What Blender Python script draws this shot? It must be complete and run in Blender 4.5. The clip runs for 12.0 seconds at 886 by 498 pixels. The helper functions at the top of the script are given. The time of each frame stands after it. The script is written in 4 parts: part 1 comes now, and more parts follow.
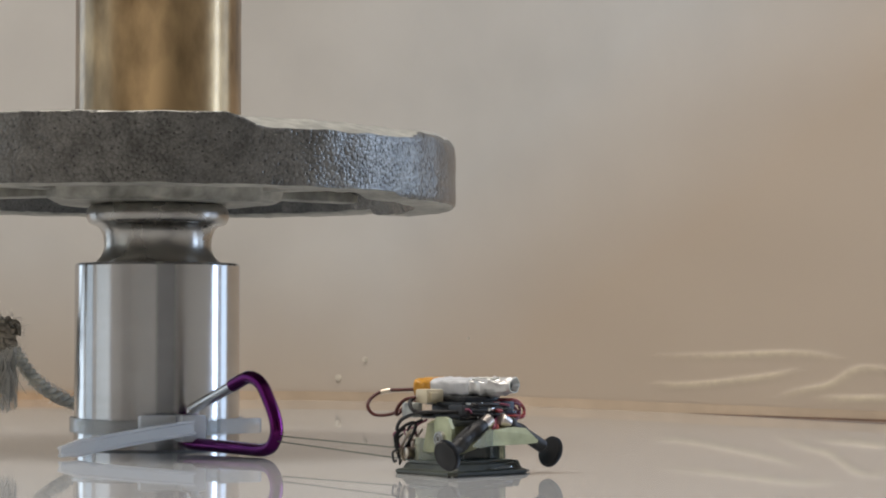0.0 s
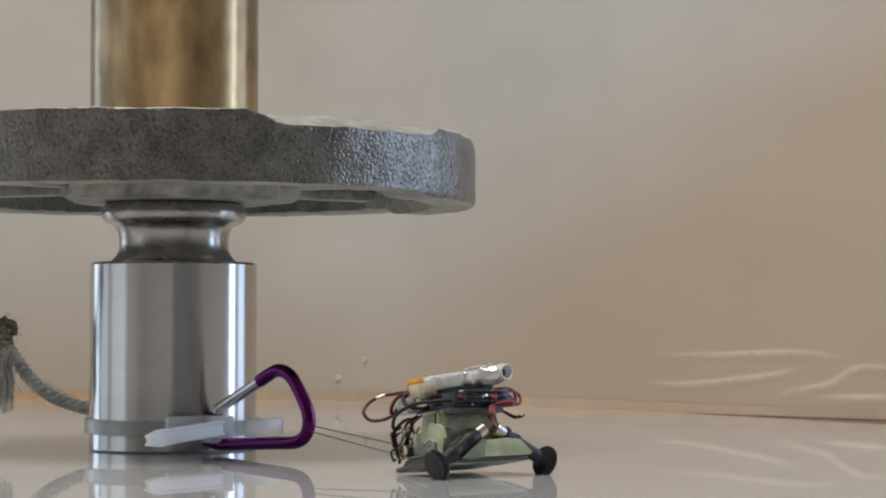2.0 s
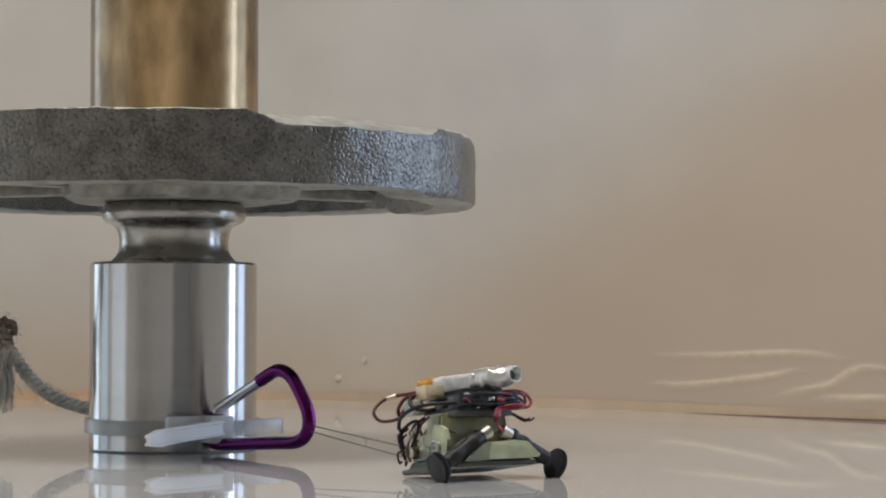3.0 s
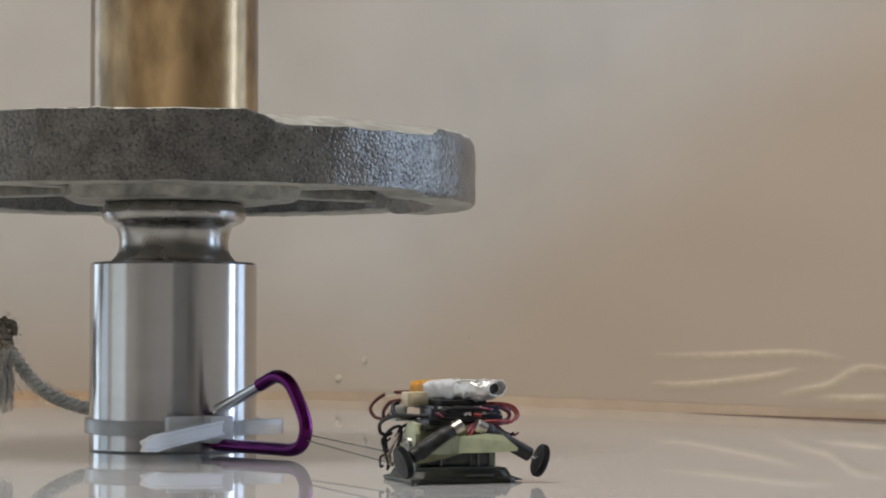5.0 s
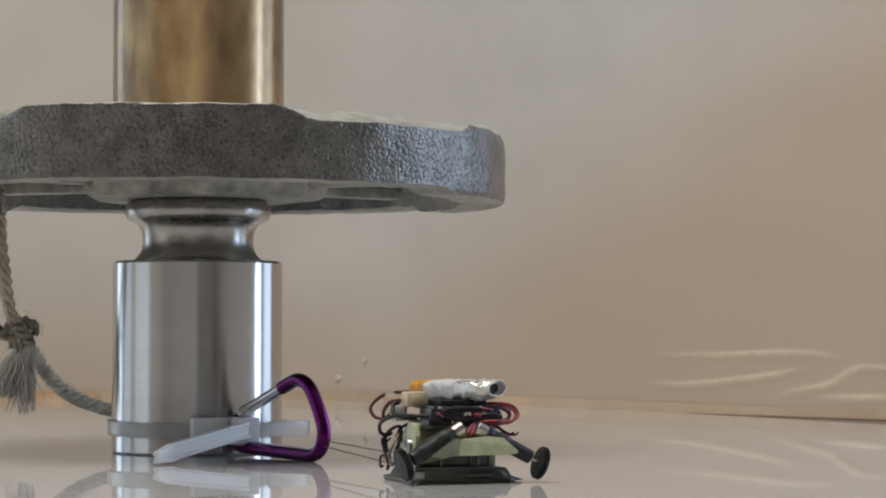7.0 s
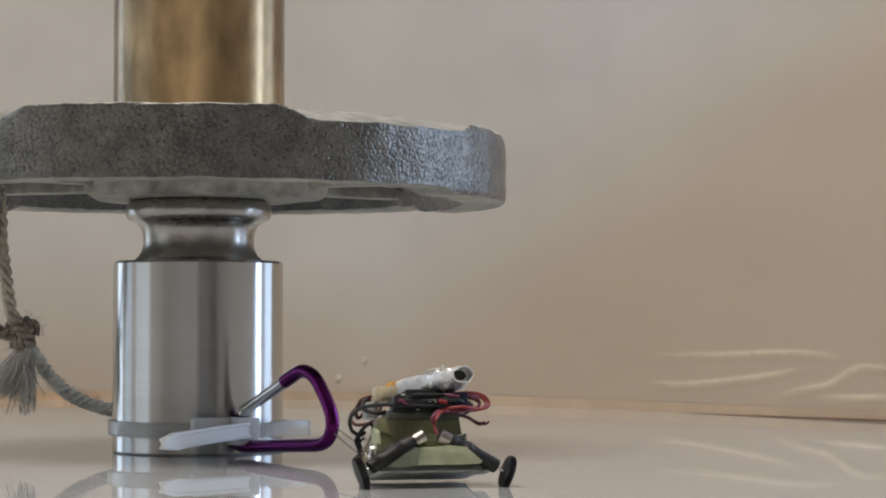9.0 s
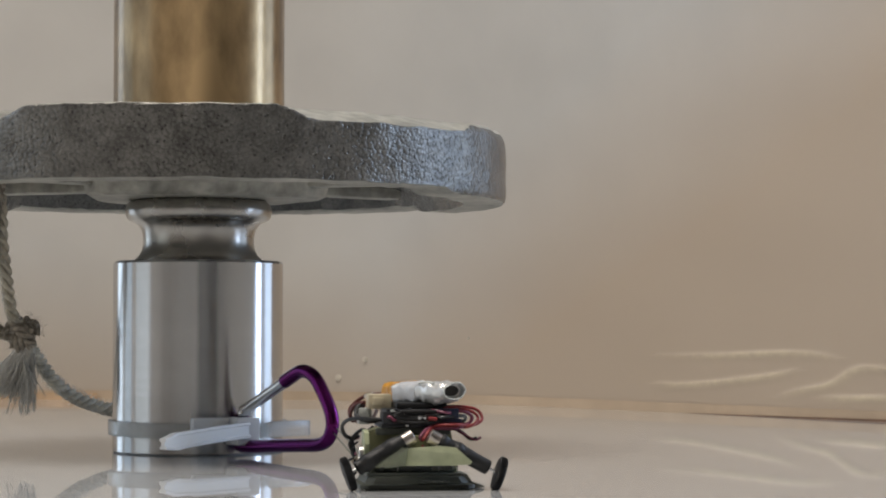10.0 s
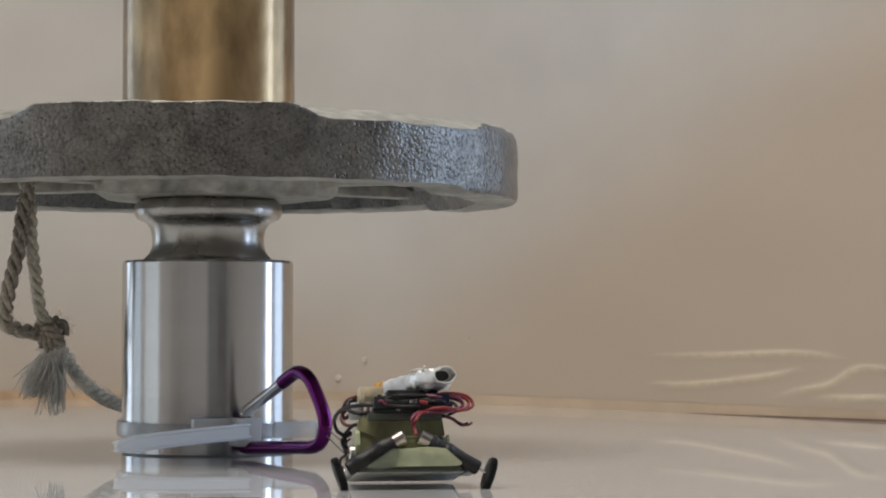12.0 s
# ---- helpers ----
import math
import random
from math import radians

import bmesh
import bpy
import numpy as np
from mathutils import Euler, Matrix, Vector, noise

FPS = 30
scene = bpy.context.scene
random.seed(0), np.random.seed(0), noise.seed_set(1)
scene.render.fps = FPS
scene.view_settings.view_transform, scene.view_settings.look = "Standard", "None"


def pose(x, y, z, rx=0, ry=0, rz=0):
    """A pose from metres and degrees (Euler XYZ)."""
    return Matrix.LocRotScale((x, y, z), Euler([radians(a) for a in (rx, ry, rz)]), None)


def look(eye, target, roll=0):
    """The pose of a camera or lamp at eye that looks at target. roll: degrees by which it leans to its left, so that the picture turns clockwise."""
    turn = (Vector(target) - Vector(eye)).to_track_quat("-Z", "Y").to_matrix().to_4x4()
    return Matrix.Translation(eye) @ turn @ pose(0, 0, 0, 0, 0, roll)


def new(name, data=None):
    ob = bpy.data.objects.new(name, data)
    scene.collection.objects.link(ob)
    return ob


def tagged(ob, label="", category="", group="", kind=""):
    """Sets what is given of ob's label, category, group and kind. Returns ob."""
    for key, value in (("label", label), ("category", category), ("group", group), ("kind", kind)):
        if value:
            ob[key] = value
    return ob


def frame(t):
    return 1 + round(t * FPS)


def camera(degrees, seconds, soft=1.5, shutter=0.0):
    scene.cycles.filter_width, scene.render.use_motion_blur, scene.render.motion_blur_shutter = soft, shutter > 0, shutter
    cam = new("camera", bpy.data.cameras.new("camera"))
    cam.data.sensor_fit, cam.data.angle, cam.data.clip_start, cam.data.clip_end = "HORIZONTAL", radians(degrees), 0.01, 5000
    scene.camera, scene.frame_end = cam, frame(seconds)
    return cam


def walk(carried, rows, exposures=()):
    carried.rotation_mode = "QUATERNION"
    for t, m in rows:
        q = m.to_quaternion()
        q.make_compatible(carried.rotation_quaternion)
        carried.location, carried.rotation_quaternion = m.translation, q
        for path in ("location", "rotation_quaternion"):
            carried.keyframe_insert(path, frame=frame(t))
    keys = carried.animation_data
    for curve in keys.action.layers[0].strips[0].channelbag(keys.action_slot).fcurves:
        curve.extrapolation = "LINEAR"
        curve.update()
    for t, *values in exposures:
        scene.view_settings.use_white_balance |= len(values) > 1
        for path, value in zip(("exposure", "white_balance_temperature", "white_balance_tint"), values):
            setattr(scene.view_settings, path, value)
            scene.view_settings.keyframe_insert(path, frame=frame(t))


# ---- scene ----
cam = camera(23.0, 12.0, soft=2.0)
EYE = pose(0, 0, 0.0335, 92.21, 0, 0)
walk(cam, [(0, EYE), (12, EYE)], exposures=[(0, 0.02), (0.8, 0.01), (2.0, -0.06), (12, -0.08)])


# ---- light: daylight through five window openings and one ceiling lamp ----
def make_world():
    w = bpy.data.worlds.new("sky")
    w.use_nodes = True
    scene.world = w
    nt = w.node_tree
    sky = nt.nodes.new("ShaderNodeTexSky")
    sky.sky_type = "NISHITA"
    sky.sun_disc = False
    sky.sun_elevation, sky.sun_rotation = radians(35), radians(200)
    nt.links.new(sky.outputs["Color"], nt.nodes["Background"].inputs["Color"])
    nt.nodes["Background"].inputs["Strength"].default_value = 0.08


def area(name, m, sx, sy, power, colour):
    d = bpy.data.lights.new(name, "AREA")
    d.shape, d.size, d.size_y, d.energy, d.color = "RECTANGLE", sx, sy, power, colour
    ob = new(name, d)
    ob.matrix_world = m
    return ob


make_world()
area("window_light_right", look((1.69, 0.79, 0.62), (0.2, 0.77, 0.1)), 0.26, 1.25, 10.0, (0.56, 0.72, 1.0))
area("window_light_far_right", look((1.69, 1.62, 0.62), (0.2, 1.45, 0.1)), 0.88, 1.25, 8.0, (0.58, 0.73, 1.0))
area("window_light_left", look((-1.69, 1.00, 0.62), (0, 1.05, 0.1)), 0.50, 1.25, 1.4, (0.66, 0.81, 1.0))
area("window_light_back_left", look((-1.69, 1.75, 0.62), (0, 1.55, 0.1)), 0.68, 1.25, 6.5, (0.70, 0.84, 1.0))
area("window_light_far_left", look((-1.69, 0.11, 0.62), (0, 0.2, 0.1)), 0.78, 1.25, 1.7, (0.88, 0.93, 1.0))
area("ceiling_lamp_light", look((-0.36, 0.26, 1.47), (-0.36, 0.30, 0)), 1.0, 0.7, 20.3, (1.0, 0.925, 0.845))


# ---- materials ----
def surface(name, base, rough=0.5, metal=0.0, vary=0.15, scale=300.0, bump=0.0, bump_scale=800.0, clear=0.0, coat=0.0,
            rough_vary=0.1, cells=False, stretch=(1, 1, 1), ior=1.45, second=None):
    m = bpy.data.materials.new(name)
    m.use_nodes = True
    nt = m.node_tree
    b = nt.nodes["Principled BSDF"]
    co = nt.nodes.new("ShaderNodeTexCoord")
    mp = nt.nodes.new("ShaderNodeMapping")
    mp.inputs["Scale"].default_value = stretch
    nt.links.new(co.outputs["Object"], mp.inputs["Vector"])
    n1 = nt.nodes.new("ShaderNodeTexNoise")
    n1.inputs["Scale"].default_value, n1.inputs["Detail"].default_value = scale, 5.0
    n2 = nt.nodes.new("ShaderNodeTexNoise")
    n2.inputs["Scale"].default_value, n2.inputs["Detail"].default_value = scale * 0.13, 3.0
    mix = nt.nodes.new("ShaderNodeMath")
    mix.operation = "ADD"
    for i, n in enumerate((n1, n2)):
        nt.links.new(mp.outputs["Vector"], n.inputs["Vector"])
        nt.links.new(n.outputs["Fac"], mix.inputs[i])
    ramp = nt.nodes.new("ShaderNodeValToRGB")
    ramp.color_ramp.elements[0].position, ramp.color_ramp.elements[1].position = 0.36, 0.64
    other = second or base
    ramp.color_ramp.elements[0].color = (*[c * (1 - vary) for c in base], 1)
    ramp.color_ramp.elements[1].color = (*[min(1, c * (1 + vary)) for c in other], 1)
    half = nt.nodes.new("ShaderNodeMath")
    half.operation = "MULTIPLY"
    half.inputs[1].default_value = 0.5
    nt.links.new(mix.outputs[0], half.inputs[0])
    nt.links.new(half.outputs[0], ramp.inputs["Fac"])
    nt.links.new(ramp.outputs["Color"], b.inputs["Base Color"])
    rr = nt.nodes.new("ShaderNodeMapRange")
    rr.inputs["To Min"].default_value, rr.inputs["To Max"].default_value = max(0.01, rough * (1 - rough_vary)), min(1, rough * (1 + rough_vary))
    nt.links.new(half.outputs[0], rr.inputs["Value"])
    nt.links.new(rr.outputs["Result"], b.inputs["Roughness"])
    b.inputs["Metallic"].default_value = metal
    b.inputs["IOR"].default_value = ior
    b.inputs["Transmission Weight"].default_value = clear
    b.inputs["Coat Weight"].default_value = coat
    if bump:
        bp = nt.nodes.new("ShaderNodeBump")
        bp.inputs["Strength"].default_value, bp.inputs["Distance"].default_value = bump, 0.0006
        if cells:
            t = nt.nodes.new("ShaderNodeTexVoronoi")
            t.feature = "F1"
            t.inputs["Scale"].default_value = bump_scale
            warp = nt.nodes.new("ShaderNodeTexNoise")
            warp.inputs["Scale"].default_value = bump_scale * 0.8
            blend = nt.nodes.new("ShaderNodeMixRGB")
            blend.inputs["Fac"].default_value = 0.0009
            nt.links.new(mp.outputs["Vector"], warp.inputs["Vector"])
            nt.links.new(mp.outputs["Vector"], blend.inputs["Color1"])
            nt.links.new(warp.outputs["Color"], blend.inputs["Color2"])
            nt.links.new(blend.outputs["Color"], t.inputs["Vector"])
            inv = nt.nodes.new("ShaderNodeMath")
            inv.operation = "SUBTRACT"
            inv.inputs[0].default_value = 1.0
            sq = nt.nodes.new("ShaderNodeMath")
            sq.operation = "POWER"
            sq.inputs[1].default_value = 2.2
            nt.links.new(t.outputs["Distance"], sq.inputs[0])
            nt.links.new(sq.outputs[0], inv.inputs[1])
            # small casting pits, sunk and coloured darker
            pit = nt.nodes.new("ShaderNodeTexVoronoi")
            pit.inputs["Scale"].default_value = bump_scale * 0.62
            hole = nt.nodes.new("ShaderNodeMapRange")
            hole.inputs["From Min"].default_value, hole.inputs["From Max"].default_value = 0.09, 0.27
            nt.links.new(blend.outputs["Color"], pit.inputs["Vector"])
            nt.links.new(pit.outputs["Distance"], hole.inputs["Value"])
            sink = nt.nodes.new("ShaderNodeMath")
            sink.operation = "MULTIPLY"
            nt.links.new(inv.outputs[0], sink.inputs[0])
            nt.links.new(hole.outputs["Result"], sink.inputs[1])
            nt.links.new(sink.outputs[0], bp.inputs["Height"])
            dark_mix = nt.nodes.new("ShaderNodeMixRGB")
            dark_mix.inputs["Color1"].default_value = (*[c * 0.3 for c in base], 1)
            groove = nt.nodes.new("ShaderNodeMapRange")
            groove.inputs["From Min"].default_value, groove.inputs["From Max"].default_value = 0.52, 0.78
            groove.inputs["To Min"].default_value, groove.inputs["To Max"].default_value = 1.0, 0.62
            nt.links.new(t.outputs["Distance"], groove.inputs["Value"])
            tone_mask = nt.nodes.new("ShaderNodeMath")
            tone_mask.operation = "MULTIPLY"
            nt.links.new(hole.outputs["Result"], tone_mask.inputs[0])
            nt.links.new(groove.outputs["Result"], tone_mask.inputs[1])
            nt.links.new(tone_mask.outputs[0], dark_mix.inputs["Fac"])
            nt.links.new(ramp.outputs["Color"], dark_mix.inputs["Color2"])
            nt.links.new(dark_mix.outputs["Color"], b.inputs["Base Color"])
        else:
            t = nt.nodes.new("ShaderNodeTexNoise")
            t.inputs["Scale"].default_value, t.inputs["Detail"].default_value = bump_scale, 4.0
            nt.links.new(mp.outputs["Vector"], t.inputs["Vector"])
            nt.links.new(t.outputs["Fac"], bp.inputs["Height"])
        nt.links.new(bp.outputs["Normal"], b.inputs["Normal"])
    return m


M_TABLE = surface("glossy_white_acrylic", (0.51, 0.512, 0.506), 0.022, vary=0.04, scale=14, rough_vary=0.3, bump=0.008, bump_scale=18)
M_SHEET = surface("beige_plastic_sheet", (0.53, 0.508, 0.476), 0.42, vary=0.075, scale=16, rough_vary=0.25, bump=0.12, bump_scale=22)


def paint_warm_shade(m, colour, height, edge):
    """Warm, dimmer light at the foot and right of a sheet, painted as tan with an uneven upper edge."""
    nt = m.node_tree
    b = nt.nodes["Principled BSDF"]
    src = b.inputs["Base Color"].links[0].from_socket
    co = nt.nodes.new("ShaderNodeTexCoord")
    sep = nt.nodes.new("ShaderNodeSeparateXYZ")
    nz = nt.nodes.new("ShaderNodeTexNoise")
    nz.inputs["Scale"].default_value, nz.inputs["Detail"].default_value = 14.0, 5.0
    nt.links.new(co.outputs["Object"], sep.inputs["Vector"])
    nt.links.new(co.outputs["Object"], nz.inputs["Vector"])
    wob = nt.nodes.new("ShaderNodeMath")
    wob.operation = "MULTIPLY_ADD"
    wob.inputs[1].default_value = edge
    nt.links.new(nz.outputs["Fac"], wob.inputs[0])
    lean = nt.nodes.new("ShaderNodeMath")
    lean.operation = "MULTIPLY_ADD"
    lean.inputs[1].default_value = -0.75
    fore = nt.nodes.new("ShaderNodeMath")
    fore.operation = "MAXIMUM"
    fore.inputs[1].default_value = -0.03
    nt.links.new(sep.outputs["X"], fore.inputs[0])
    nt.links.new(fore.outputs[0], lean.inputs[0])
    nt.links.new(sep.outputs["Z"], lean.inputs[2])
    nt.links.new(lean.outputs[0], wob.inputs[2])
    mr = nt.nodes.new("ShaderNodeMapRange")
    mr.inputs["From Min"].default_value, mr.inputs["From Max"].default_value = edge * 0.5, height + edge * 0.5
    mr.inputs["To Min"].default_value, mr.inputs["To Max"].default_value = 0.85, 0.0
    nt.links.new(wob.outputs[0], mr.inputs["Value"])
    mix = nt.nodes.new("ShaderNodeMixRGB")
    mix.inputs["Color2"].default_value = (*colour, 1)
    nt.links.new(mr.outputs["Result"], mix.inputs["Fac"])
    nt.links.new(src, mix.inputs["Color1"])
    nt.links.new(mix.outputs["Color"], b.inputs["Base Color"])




def paint_fold_glint(m, colour):
    """Glints along the folds, painted paler into the plastic's colour."""
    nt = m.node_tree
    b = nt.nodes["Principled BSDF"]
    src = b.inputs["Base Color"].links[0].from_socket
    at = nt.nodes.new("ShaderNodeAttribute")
    at.attribute_name = "fold_glint"
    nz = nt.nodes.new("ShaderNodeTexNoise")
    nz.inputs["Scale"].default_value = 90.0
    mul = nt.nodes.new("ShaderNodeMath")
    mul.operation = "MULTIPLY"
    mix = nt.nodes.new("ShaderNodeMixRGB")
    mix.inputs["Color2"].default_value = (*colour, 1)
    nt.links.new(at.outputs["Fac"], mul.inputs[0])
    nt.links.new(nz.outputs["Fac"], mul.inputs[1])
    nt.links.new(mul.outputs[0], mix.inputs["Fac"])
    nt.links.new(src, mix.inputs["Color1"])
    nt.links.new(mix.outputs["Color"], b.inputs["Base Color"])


# tan put into the sheet colour for warm, dimmer light below and right
paint_warm_shade(M_SHEET, (0.475, 0.37, 0.27), 0.10, 0.03)
paint_fold_glint(M_SHEET, (0.74, 0.64, 0.46))
M_TAN = surface("tan_foot_glow", (0.52, 0.40, 0.285), 0.5, vary=0.12, scale=60)
M_ORANGE = surface("orange_brown_tape", (0.58, 0.40, 0.25), 0.5, vary=0.25, scale=90)
M_DARKSTRIP = surface("dark_foot_strip", (0.17, 0.10, 0.065), 0.6, vary=0.3, scale=80)
M_SPECK = surface("blister_glint", (0.58, 0.53, 0.45), 0.4, vary=0.1, scale=200)
M_WALL = surface("room_wall", (0.76, 0.71, 0.64), 0.8, vary=0.1, scale=6)
M_CEIL = surface("room_ceiling", (0.72, 0.69, 0.64), 0.9, vary=0.04, scale=5)
M_ROOMFLOOR = surface("room_floor", (0.2, 0.16, 0.12), 0.6, vary=0.15, scale=5)
M_STEEL = surface("turned_steel", (0.56, 0.56, 0.565), 0.24, 1.0, vary=0.05, scale=90, rough_vary=0.15, stretch=(1, 1, 9), bump=0.012, bump_scale=300)
# darker copy of the weight's steel; the colour imitates dark reflections on its knob
M_KNOB = surface("darkened_steel", (0.41, 0.395, 0.37), 0.28, 1.0, vary=0.12, scale=120, rough_vary=0.3)
M_BRASS = surface("worn_brass", (0.195, 0.120, 0.060), 0.39, 1.0, vary=0.5, scale=120, rough_vary=0.3, bump=0.04, bump_scale=260, second=(0.40, 0.285, 0.155), coat=0.2, stretch=(1, 1, 0.45))


def lathe_turned(m, amount):
    """Fine grooves round the axis, which smear reflections along it."""
    nt = m.node_tree
    tan = nt.nodes.new("ShaderNodeTangent")
    tan.direction_type, tan.axis = "RADIAL", "Z"
    b = nt.nodes["Principled BSDF"]
    nt.links.new(tan.outputs["Tangent"], b.inputs["Tangent"])
    b.inputs["Anisotropic"].default_value, b.inputs["Anisotropic Rotation"].default_value = amount, 0.25


lathe_turned(M_STEEL, 0.94)
lathe_turned(M_KNOB, 0.6)
lathe_turned(M_BRASS, 0.85)
M_HAMMER = surface("grey_hammertone_paint", (0.172, 0.167, 0.155), 0.25, 0.5, vary=0.38, scale=1300, bump=0.33, bump_scale=980, cells=True)
M_BARE_AND_LIT = surface("scuffed_and_lit_iron", (0.34, 0.33, 0.29), 0.5, 0.2, vary=0.45, scale=260, bump=0.6, bump_scale=420)
M_TIE = surface("milky_nylon", (0.95, 0.95, 0.94), 0.32, vary=0.03, scale=200)


def let_light_through(m, share, colour):
    nt = m.node_tree
    thin = nt.nodes.new("ShaderNodeBsdfTranslucent")
    thin.inputs["Color"].default_value = (*colour, 1)
    mix = nt.nodes.new("ShaderNodeMixShader")
    mix.inputs["Fac"].default_value = share
    nt.links.new(nt.nodes["Principled BSDF"].outputs["BSDF"], mix.inputs[1])
    nt.links.new(thin.outputs["BSDF"], mix.inputs[2])
    nt.links.new(mix.outputs["Shader"], nt.nodes["Material Output"].inputs["Surface"])


let_light_through(M_TIE, 0.25, (0.97, 0.97, 0.96))
M_TIEBAND = surface("clear_milky_nylon", (0.97, 0.97, 0.96), 0.24, vary=0.02, scale=200, clear=0.75)
M_PURPLE = surface("purple_anodised_aluminium", (0.122, 0.0145, 0.112), 0.23, 1.0, vary=0.2, scale=300, bump=0.02, bump_scale=500)
M_SILVER = surface("polished_aluminium", (0.72, 0.71, 0.70), 0.22, 1.0, vary=0.08, scale=400)
M_CAN = surface("scratched_motor_can", (0.50, 0.45, 0.41), 0.34, 1.0, vary=0.25, scale=350)
M_ROPE = surface("grey_jute_fibre", (0.68, 0.62, 0.50), 0.9, vary=0.35, scale=900, bump=0.6, bump_scale=2200)
M_ROPE_DARK = surface("soiled_jute_fibre", (0.42, 0.365, 0.295), 0.9, vary=0.45, scale=700, bump=0.6, bump_scale=2200)
M_FRAY = surface("frayed_fibre", (0.78, 0.75, 0.69), 0.9, vary=0.2, scale=900)
M_OLIVE = surface("olive_fibreglass", (0.13, 0.137, 0.075), 0.38, vary=0.35, scale=200, bump=0.25, bump_scale=600, second=(0.23, 0.235, 0.135))
M_TAPE = surface("yellowed_olive_tape", (0.19, 0.195, 0.10), 0.36, vary=0.4, scale=170, bump=0.45, bump_scale=260, second=(0.31, 0.305, 0.175))
M_PALEGREEN = surface("pale_green_fibreglass", (0.33, 0.37, 0.22), 0.32, vary=0.25, scale=200, bump=0.2, bump_scale=500, second=(0.44, 0.47, 0.31))
M_BASE = surface("smoky_adhesive_pad", (0.064, 0.070, 0.058), 0.42, vary=0.3, scale=240, bump=0.1, bump_scale=300)
M_BASETOP = surface("grey_glass_fibre_tile", (0.12, 0.13, 0.115), 0.30, vary=0.25, scale=260)
M_CLEAR = surface("clear_plastic", (0.50, 0.52, 0.50), 0.12, vary=0.1, scale=200, clear=0.72)
M_SMOKE = surface("smoky_clear_plastic", (0.075, 0.082, 0.075), 0.18, vary=0.3, scale=260, clear=0.45, bump=0.2, bump_scale=300)
M_BLACK = surface("black_heatshrink", (0.016, 0.016, 0.017), 0.5, vary=0.3, scale=400, bump=0.25, bump_scale=1100)
M_RUBBER = surface("black_rubber", (0.012, 0.012, 0.013), 0.5, vary=0.2, scale=500)
M_BOARD = surface("black_circuit_board", (0.020, 0.022, 0.026), 0.3, vary=0.4, scale=500)
M_CHIP = surface("chip_plastic", (0.030, 0.030, 0.034), 0.35, vary=0.3, scale=700)
M_POUCH = surface("crinkled_foil_pouch", (0.78, 0.77, 0.75), 0.30, 0.55, vary=0.06, scale=300, bump=0.55, bump_scale=260)
M_POUCHWHITE = surface("white_pouch_wrap", (0.60, 0.61, 0.63), 0.34, vary=0.16, scale=220, bump=0.5, bump_scale=320)
M_KAPTON = surface("amber_polyimide_tape", (0.56, 0.27, 0.035), 0.28, vary=0.15, scale=300)
M_CONN = surface("cream_connector_nylon", (0.62, 0.54, 0.38), 0.45, vary=0.08, scale=400)
M_WHITEBLOCK = surface("pale_grey_connector", (0.48, 0.50, 0.48), 0.4, vary=0.06, scale=400)
M_RED = surface("red_wire_silicone", (0.27, 0.036, 0.036), 0.45, vary=0.15, scale=700)
M_MAROON = surface("dark_red_heatshrink", (0.085, 0.018, 0.014), 0.38, vary=0.2, scale=700)
M_PLUM = surface("plum_wire_insulation", (0.20, 0.045, 0.085), 0.4, vary=0.15, scale=700)
M_WIRE = surface("black_wire_insulation", (0.010, 0.009, 0.010), 0.5, vary=0.2, scale=700)
M_COPPER = surface("tinned_wire", (0.60, 0.52, 0.42), 0.3, 1.0, vary=0.2, scale=900)
M_THREAD = surface("grey_green_thread", (0.10, 0.115, 0.085), 0.55, vary=0.2, scale=1500)
M_SEAL = surface("dark_pouch_mouth", (0.03, 0.028, 0.026), 0.6, vary=0.2, scale=500)
M_NAVY = surface("navy_solder_mask", (0.020, 0.026, 0.055), 0.3, vary=0.4, scale=500, bump=0.1, bump_scale=900)
M_FILM = surface("cloudy_clear_film", (0.62, 0.66, 0.52), 0.25, vary=0.15, scale=260, clear=0.75, bump=0.3, bump_scale=350)
M_PALEFILM = surface("pale_peel_film", (0.70, 0.71, 0.66), 0.35, vary=0.1, scale=260)
M_WOOD = surface("varnished_brown_wood", (0.20, 0.105, 0.05), 0.4, vary=0.35, scale=24, stretch=(1, 1, 0.12), bump=0.05, bump_scale=60)
M_CLOTH = surface("dark_brown_curtain_cloth", (0.075, 0.068, 0.06), 0.9, vary=0.15, scale=40, bump=0.2, bump_scale=600)
M_LAMP = bpy.data.materials.new("lamp_diffuser")
M_LAMP.use_nodes = True
M_LAMP.node_tree.nodes["Principled BSDF"].inputs["Emission Color"].default_value = (1, 0.9, 0.75, 1)
M_LAMP.node_tree.nodes["Principled BSDF"].inputs["Emission Strength"].default_value = 1.0


# ---- mesh helpers ----
def part(name, bm, material, parent=None, label="", smooth=True):
    bmesh.ops.recalc_face_normals(bm, faces=bm.faces[:])
    me = bpy.data.meshes.new(name)
    for f in bm.faces:
        f.smooth = smooth
    if smooth:
        for e in bm.edges:
            if len(e.link_faces) == 2:
                angle = e.calc_face_angle(0)
                small, large = sorted(f.calc_area() for f in e.link_faces)
                e.smooth = not (angle > 0.9 or (angle > 0.3 and large > 6 * small))
    bm.to_mesh(me)
    bm.free()
    me.materials.append(material)
    ob = new(name, me)
    if parent:
        ob.parent = parent
    if label:
        tagged(ob, label)
    return ob


